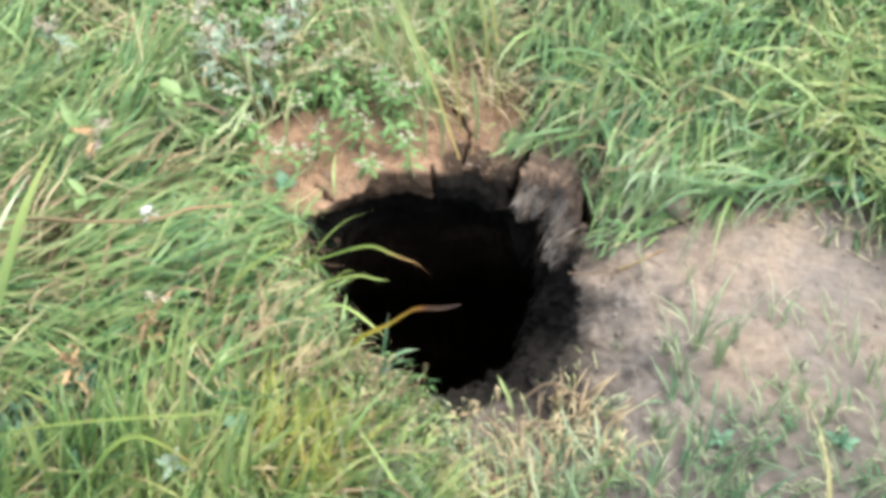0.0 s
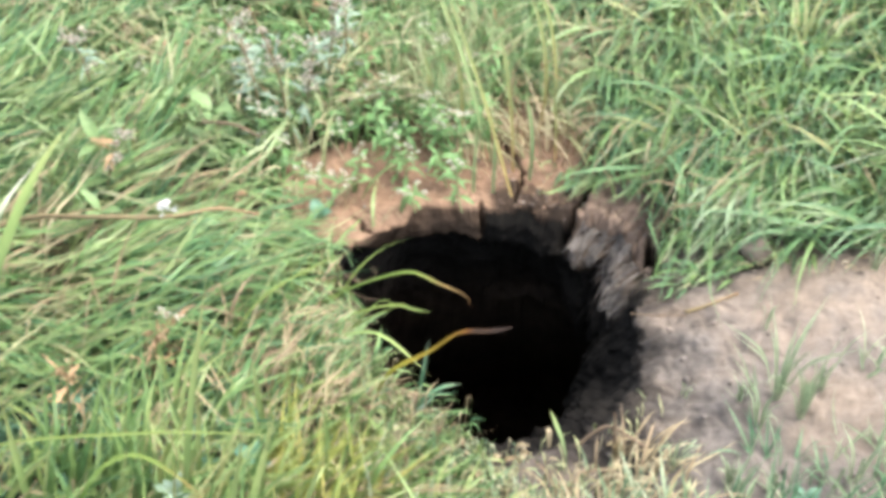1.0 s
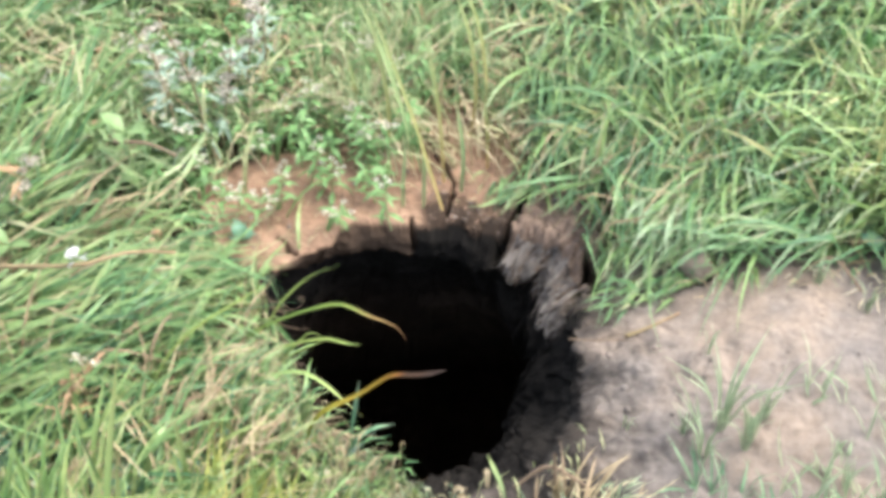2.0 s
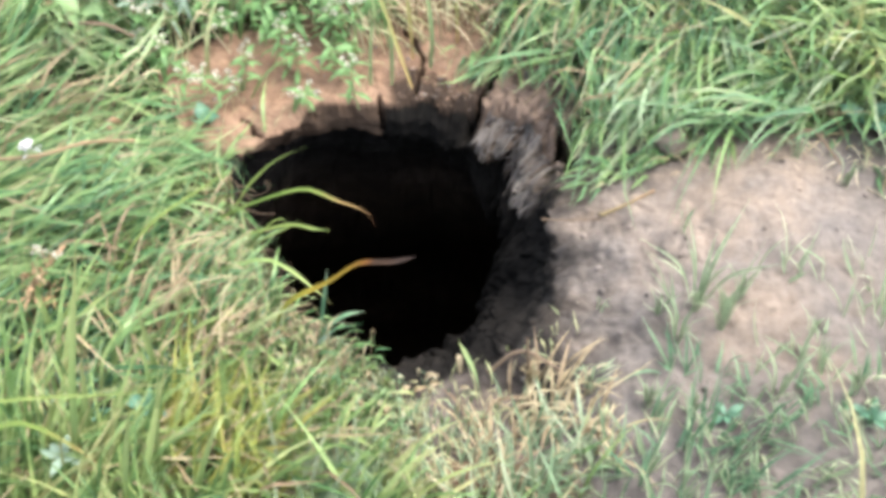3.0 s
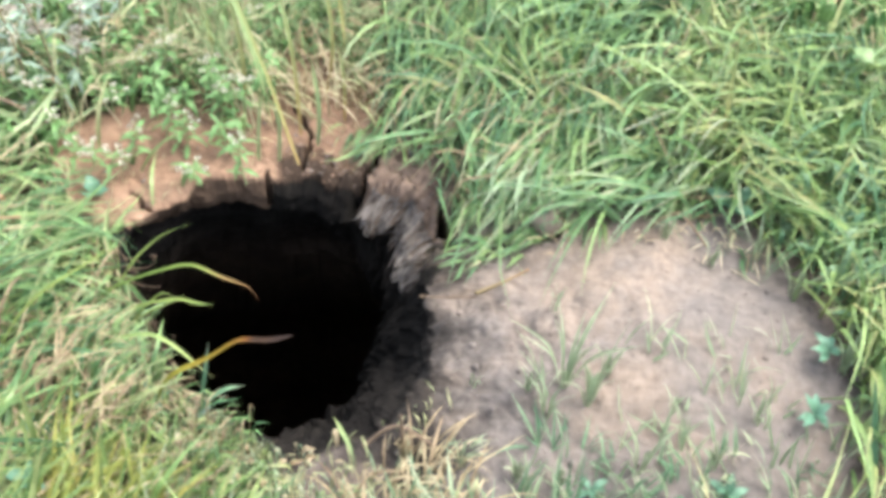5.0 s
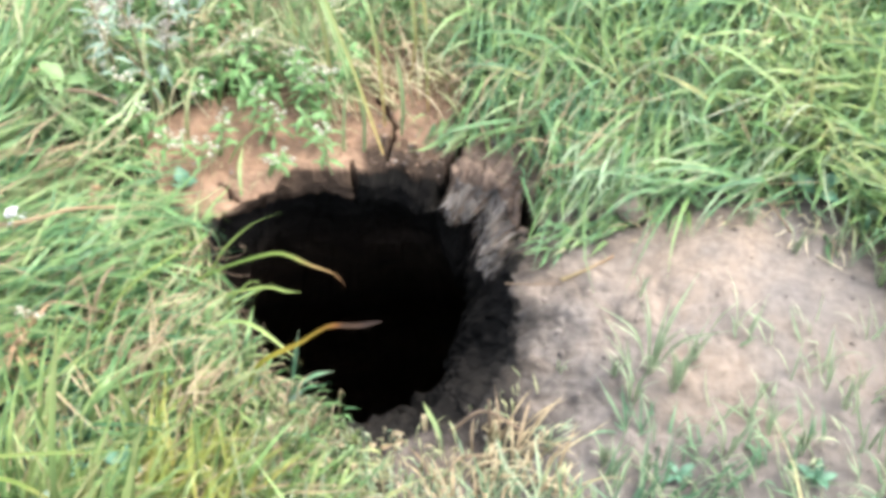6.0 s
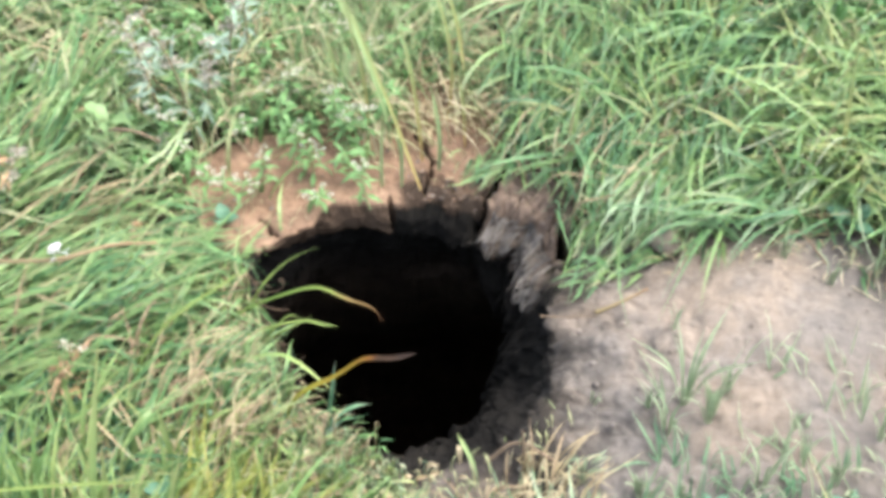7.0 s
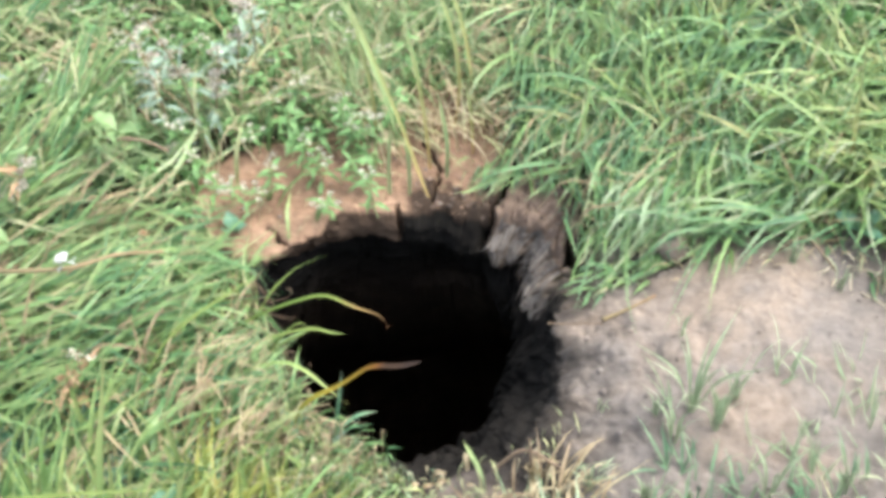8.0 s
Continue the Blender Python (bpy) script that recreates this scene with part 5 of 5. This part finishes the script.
TEAL = "low plant with blue-green oval leaves on the ground"
broad_plant(-0.335, 0.03, 3, 0.035, 0.026, TEAL_LEAF, TEAL, 1)
broad_plant(0.575, 0.0, 7, 0.05, 0.021, TEAL_LEAF, TEAL, 2, z=0.02)
broad_plant(0.64, 0.03, 6, 0.046, 0.02, TEAL_LEAF, TEAL, 3, z=0.02)
for k, (x, y) in enumerate([(0.70, -0.13), (0.66, -0.26), (0.74, -0.28), (0.72, -0.02), (0.79, -0.1), (0.62, -0.36)]):
    broad_plant(x, y, 8, 0.032, 0.013, TEAL_LEAF if k % 2 else MINT, TEAL, 20 + k, z=0.025)
broad_plant(0.33, -0.45, 5, 0.028, 0.011, TEAL_LEAF, TEAL, 4)
broad_plant(0.50, -0.46, 5, 0.03, 0.012, TEAL_LEAF, TEAL, 5)
broad_plant(-0.495, 0.11, 3, 0.05, 0.028, LIME_LEAF, "plant with broad pale green leaves in the turf", 6, z=0.13)
broad_plant(-0.66, 0.06, 4, 0.07, 0.024, LIME_LEAF, "plant with broad pale green leaves in the turf", 7, z=0.1)
broad_plant(-0.63, -0.06, 3, 0.06, 0.022, LIME_LEAF, "plant with broad pale green leaves in the turf", 31, z=0.08)
broad_plant(-0.426, -0.537, 8, 0.032, 0.013, GREY_LEAF, "grey-green leafy plant low in the grass", 8, z=0.09)
broad_plant(-0.35, -0.45, 5, 0.035, 0.014, TEAL_LEAF, TEAL, 9, z=0.05)
broad_plant(-0.215, -0.31, 3, 0.03, 0.012, TEAL_LEAF, TEAL, 10)
broad_plant(0.2, 0.52, 6, 0.05, 0.024, LIME_LEAF, "plant with broad pale green leaves in the turf", 11, z=0.06)
broad_plant(0.80, 0.2, 2, 0.05, 0.04, LIME_LEAF, "plant with broad pale green leaves in the turf", 30, z=0.14)
broad_plant(0.42, 0.5, 6, 0.05, 0.022, WEED, "plant with fresh green leaves in the turf", 12, z=0.06)


# grey plant and dry stalks at the back
def plume_stalk(x, y, tip, seed, leaf_mat, head_mat, label, heads=14, leaves=16, z_head=0.5):
    rnd = random.Random(seed)
    ob = base_of("feathery_stalk", x, y, label, "dry plant", "feathery stalks")
    ctrl = [(0, 0, -0.005), (tip[0] * 0.35 + 0.006, tip[1] * 0.35, tip[2] * 0.55), tip]
    part("stem", tube_mesh("stem", ctrl, 0.0022, 0.0009, DRY_STEM, 12, 6, 5), ob)
    line = curve_points(ctrl, 50)
    for k in range(leaves):
        at = line[int(49 * rnd.uniform(0.15, 0.95))]
        leaf = part("leaf", leaf_mesh("leaf", rnd.uniform(0.03, 0.055), rnd.uniform(0.004, 0.009), rnd.uniform(0.2, 0.9), leaf_mat, 0.4, 0.2), ob)
        leaf.matrix_basis = Matrix.Translation(at) @ pose(0, 0, 0, rnd.uniform(-30, 30), rnd.uniform(-40, 20), rnd.uniform(0, 360))
    for k in range(heads):
        at = line[int(49 * rnd.uniform(z_head, 1.0))]
        hd = part("seed_head", flower_mesh("seed_head", rnd.uniform(0.005, 0.009), head_mat, seed * 50 + k), ob, "pale fluffy seed head")
        hd.location = (at[0] + rnd.gauss(0, 0.008), at[1] + rnd.gauss(0, 0.008), at[2] + rnd.gauss(0, 0.005))
    return ob


GREYISH = "grey-green feathery stalk with pale dry seed heads"
plume_stalk(-0.40, 0.20, (-0.05, 0.03, 0.24), 1, GREY_LEAF, PLUME, GREYISH)
plume_stalk(-0.385, 0.23, (0.03, 0.0, 0.18), 2, GREY_LEAF, PLUME, GREYISH)
plume_stalk(-0.44, 0.17, (-0.02, 0.03, 0.2), 3, GREY_LEAF, PETAL, GREYISH, 8, 18)
plume_stalk(-0.36, 0.30, (0.03, 0.02, 0.2), 4, GREY_LEAF, PLUME, GREYISH)
plume_stalk(-0.72, 0.24, (-0.03, 0.02, 0.16), 5, GREY_LEAF, PLUME, GREYISH, 10, 10)
plume_stalk(-0.66, 0.02, (0.05, 0.03, 0.15), 6, RUST, PLUME, "brown withered stalk with feathery seed head", 12, 6)
ORANGE = "withered plant with orange and cream leaves"
plume_stalk(-0.515, -0.32, (0.02, 0.03, 0.12), 7, RUST, RUST, ORANGE, 8, 12)
plume_stalk(-0.5, -0.285, (0.01, 0.02, 0.11), 8, RUST, PETAL, ORANGE, 3, 8, 0.85)
plume_stalk(-0.61, -0.385, (0.01, 0.02, 0.1), 9, RUST, RUST, ORANGE, 5, 9)
plume_stalk(-0.33, 0.34, (0.0, 0.03, 0.2), 10, GREY_LEAF, PETAL, GREYISH, 8, 16)
plume_stalk(-0.46, 0.27, (-0.04, 0.0, 0.19), 11, GREY_LEAF, PLUME, GREYISH, 12, 16)

# long dry stem lying across the grass, with a white head
stem = base_of("dry_stem", -0.82, -0.25, "long dry brown stem with a white flower head", "dry stem")
ox, oy, oz = stem.location
part("stalk", tube_mesh("stalk", [(0, 0, -0.005), (-0.76 - ox, -0.215 - oy, 0.15 - oz), (-0.68 - ox, -0.2 - oy, 0.2 - oz), (-0.565 - ox, -0.243 - oy, 0.25 - oz), (-0.469 - ox, -0.249 - oy, 0.262 - oz), (-0.417 - ox, -0.217 - oy, 0.25 - oz), (-0.375 - ox, -0.17 - oy, 0.2 - oz)], 0.0042, 0.0015, DRY_STEM, 24, 6, 6), stem)
head = part("flower", flower_mesh("flower", 0.013, WHITE_HEAD, 77), stem, "white fluffy flower head")
head.location = (-0.469 - ox, -0.249 - oy, 0.272 - oz)
bud = part("bud", flower_mesh("bud", 0.009, RUST, 78), stem, "orange withered bud")
bud.location = (-0.395 - ox, -0.165 - oy, 0.222 - oz)


# ---- soil crumbs, roots and twigs ----
def crumbs():
    rnd = np.random.default_rng(3)
    bm = bmesh.new()
    bmesh.ops.create_icosphere(bm, subdivisions=1, radius=1)
    v0 = np.array([v.co[:] for v in bm.verts])
    bm.verts.index_update()
    f0 = np.array([[v.index for v in f.verts] for f in bm.faces])
    bm.free()
    p = np.stack([rnd.uniform(-0.35, 0.85, 5200), rnd.uniform(-0.6, 0.4, 5200)], 1)
    gap, sp = rim_gap(p[:, 0], p[:, 1]), spoil_at(p[:, 0], p[:, 1])
    keep = (gap > 0.035) & (rnd.random(len(p)) < np.maximum(sp * (0.16 + 0.75 * np.exp(-gap / 0.06)), 0.28 * bare_at(p[:, 0], p[:, 1])))
    p = p[keep]
    k = len(p)
    size = 0.001 + (0.0035 + 0.003 * np.exp(-rim_gap(p[:, 0], p[:, 1]) / 0.05)) * rnd.random(k) ** 3.5
    lump = 1 + 0.3 * rnd.normal(0, 1, (k, len(v0)))
    v = v0[None] * lump[:, :, None] * size[:, None, None] * np.array([1, 1, 0.75])
    v[:, :, 0] += p[:, 0, None]
    v[:, :, 1] += p[:, 1, None]
    v[:, :, 2] += (height(p[:, 0], p[:, 1]) - crack_depth(p[:, 0], p[:, 1]) + size * 0.1)[:, None]
    f = f0[None] + (np.arange(k) * len(v0))[:, None, None]
    me = mesh_from("soil_crumbs", v.reshape(-1, 3), f.reshape(-1, 3), CLOD)
    att = me.attributes.new("spoil", "FLOAT", "POINT")
    att.data.foreach_set("value", np.repeat(spoil_at(p[:, 0], p[:, 1]), len(v0)).astype(np.float32))
    return tagged(new("soil_crumbs", me), "loose crumbs and small clods of soil", "soil", kind="stuff")


crumbs()


def clod(x, y, radius, seed, label, mat):
    z = float(height(np.array([x]), np.array([y]))[0])
    ob = new("soil_clod", lump_mesh("soil_clod", radius, seed, mat, 0.3, 0.8, 3))
    ob.location, ob.rotation_euler = (x, y, z + radius * 0.75), (0.2 * seed, 0.1 * seed, seed)
    return tagged(ob, label, "soil clod", "soil clods")


clod(0.306, -0.034, 0.023, 1, "round clod of dry pinkish soil", CLOD_PINK)


def on_soil(points, lift):
    x, y = np.array([p[0] for p in points]), np.array([p[1] for p in points])
    return [(a, b, float(c) + lift + (p[2] if len(p) > 2 else 0)) for a, b, c, p in zip(x, y, height(x, y), points)]


for line, r, mat, label in [([(0.125, -0.16), (0.155, -0.16), (0.2, -0.165)], 0.0012, ROOT, "thin pale root lying on the soil"),
                            ([(0.2, -0.16), (0.235, -0.14), (0.275, -0.115)], 0.0028, DRY_STEM, "orange-brown dry stem on the soil"),
                            ([(0.45, -0.04, 0.01), (0.49, -0.035, 0.035), (0.53, -0.07, 0.01)], 0.0025, ROOT, "bent pale straw at the turf's edge"),
                            ([(0.05, -0.385, 0.005), (0.09, -0.375, 0.03), (0.135, -0.39, 0.01)], 0.0028, ROOT, "bent pale straw before the hole"),
                            ([(0.1, -0.39, 0.0), (0.097, -0.38, 0.03), (0.095, -0.375, 0.055)], 0.0028, ROOT, "broken straw stub standing before the hole"),
                            ([(-0.29, 0.14, 0.01), (-0.2, 0.2, 0.03), (-0.12, 0.17, 0.01)], 0.002, DRY_STEM, "dry brown stem lying on brown soil"),
                            ([(-0.52, 0.13, 0.09), (-0.47, 0.13, 0.095), (-0.43, 0.12, 0.08)], 0.003, ROOT, "pale dry stem resting on the grass")]:
    tagged(new("twig", tube_mesh("twig", on_soil(line, r * 0.6), r, r * 0.6, mat, 12, 6, 3)), label, "twig", "twigs and straws")

# fine roots hanging from the turf into the hole
rnd = random.Random(9)
for k in range(9):
    th = radians(rnd.uniform(155, 215))
    r = float(rim(np.array([th]))[0])
    d = np.array([math.cos(th), math.sin(th), 0])
    p = np.array([CX, CY, 0]) + d * (r + 0.004)
    z = float(height(np.array([p[0]]), np.array([p[1]]))[0])
    drop = rnd.uniform(0.03, 0.08)
    side = np.array([-d[1], d[0], 0]) * rnd.uniform(-0.03, 0.03)
    ctrl = [p + [0, 0, z - 0.012], p - d * 0.012 + side * 0.4 + [0, 0, z - drop * 0.4], p - d * 0.02 + side + [0, 0, z - drop], p - d * 0.006 + side * 1.4 + [0, 0, z - drop * 1.25]]
    tagged(new("hanging_root", tube_mesh("hanging_root", ctrl, 0.0009, 0.0005, ROOT, 10, 5)), "thin pale root hanging in the hole", "root", "hanging roots")


# curled dry fibres at the turf's edge
for k, (x, y, z, q) in enumerate([(-0.245, -0.13, 0.025, 0.3), (-0.215, -0.2, 0.0, 2.2), (-0.235, -0.1, 0.035, 4.0)]):
    ctrl = []
    for s in np.linspace(0, 1, 9):
        w = q + 5.5 * s
        rr = 0.018 - 0.007 * s
        ctrl.append((x - 0.03 + 0.04 * s + rr * math.cos(w), y + 0.006 * math.sin(3 * s + q), z - 0.01 * s + rr * math.sin(w)))
    ctrl.insert(0, (x - 0.07, y - 0.01, 0.004))
    tagged(new("curled_fibre", tube_mesh("curled_fibre", ctrl, 0.0008, 0.0005, ROOT, 28, 5)), "curled dry brown fibre at the turf's edge", "root", "curled fibres")


# torn root fibres on the slope beside the far edge
def fibres(name, label, n, sector, top, run, wide, mat, lift=0.004):
    """Strands that hang down along the wall of the hole."""
    rows, depth = WALL_ROWS["rows"], WALL_ROWS["depth"]
    seg = 7
    s = np.linspace(0, 1, seg + 1)
    col = RNG.uniform(*sector, n)[:, None] + RNG.normal(0.5, 3.5, n)[:, None] * s[None] ** 1.4
    j = np.round((np.radians(col) + np.pi) / (2 * np.pi) * rows.shape[1]).astype(int) % rows.shape[1]
    z0 = RNG.uniform(*top, n)
    zs = np.maximum(z0[:, None] + RNG.uniform(*run, n)[:, None] * s[None], 0.003)
    i = np.clip(np.searchsorted(depth, zs), 0, len(depth) - 1)
    pos = rows[i, j].copy()
    pos = (pos + np.roll(pos, 1, 1) * (s > 0)[None, :, None] + pos * (s == 0)[None, :, None]) / 2
    bulge = lift * (0.4 + RNG.random((n, 1)) * (0.6 + 1.4 * np.sin(np.pi * s)[None]))
    a = np.radians(col) + np.pi
    pos[:, :, 0] += bulge * np.cos(a)
    pos[:, :, 1] += bulge * np.sin(a)
    pos[:, :, 2] += bulge * 0.8
    tan = np.gradient(pos, axis=1)
    tan /= np.maximum(np.linalg.norm(tan, axis=2), 1e-6)[:, :, None]
    ob = new(name, ribbon(pos, tan, a, RNG.uniform(*wide, n), RNG.normal(0, 35, n), s, False, mat, name))
    return tagged(ob, label, "roots", kind="stuff")


fibres("root_fibres", "torn dry root fibres hanging on the broken slope", 200, (22, 60), (-0.02, 0.05), (0.012, 0.05), (0.0006, 0.0022), FIBRE)
fibres("soil_splinters", "upright splinters of dry crumbling soil on the broken slope", 170, (24, 62), (-0.02, 0.06), (0.015, 0.045), (0.002, 0.0065), CLOD, 0.003)


def fragments(n, sector, reach, size):
    """Broken bits of dry soil lying along the torn edge."""
    rnd = np.random.default_rng(11)
    bm = bmesh.new()
    bmesh.ops.create_icosphere(bm, subdivisions=1, radius=1)
    v0 = np.array([v.co[:] for v in bm.verts])
    bm.verts.index_update()
    f0 = np.array([[v.index for v in f.verts] for f in bm.faces])
    bm.free()
    out = WALL_ROWS["outer"]
    j = np.round((np.radians(rnd.uniform(*sector, n)) + np.pi) / (2 * np.pi) * out.shape[1]).astype(int) % out.shape[1]
    i = np.searchsorted(WALL_ROWS["away"], reach * rnd.random(n) ** 1.3)
    at = out[np.clip(i, 0, len(out) - 1), j]
    r = size[0] + (size[1] - size[0]) * rnd.random(n) ** 2.5
    shape = np.stack([rnd.uniform(0.7, 1.4, n), rnd.uniform(0.7, 1.4, n), rnd.uniform(0.5, 0.9, n)], 1)
    v = v0[None] * (1 + 0.28 * rnd.normal(0, 1, (n, len(v0))))[:, :, None] * (r[:, None] * shape)[:, None, :] + at[:, None, :]
    f = f0[None] + (np.arange(n) * len(v0))[:, None, None]
    me = mesh_from("soil_fragments", v.reshape(-1, 3), f.reshape(-1, 3), SOIL, False)
    for key, value in (("spoil", 0.55), ("shade_patch", 0.25)):
        att = me.attributes.new(key, "FLOAT", "POINT")
        att.data.foreach_set("value", np.clip(np.repeat(value + 0.25 * rnd.normal(0, 1, n), len(v0)), 0, 0.9).astype(np.float32))
    return tagged(new("soil_fragments", me), "broken crumbly bits of dry soil along the torn edge", "soil", kind="stuff")


fragments(240, (26, 94), 0.06, (0.001, 0.0045))
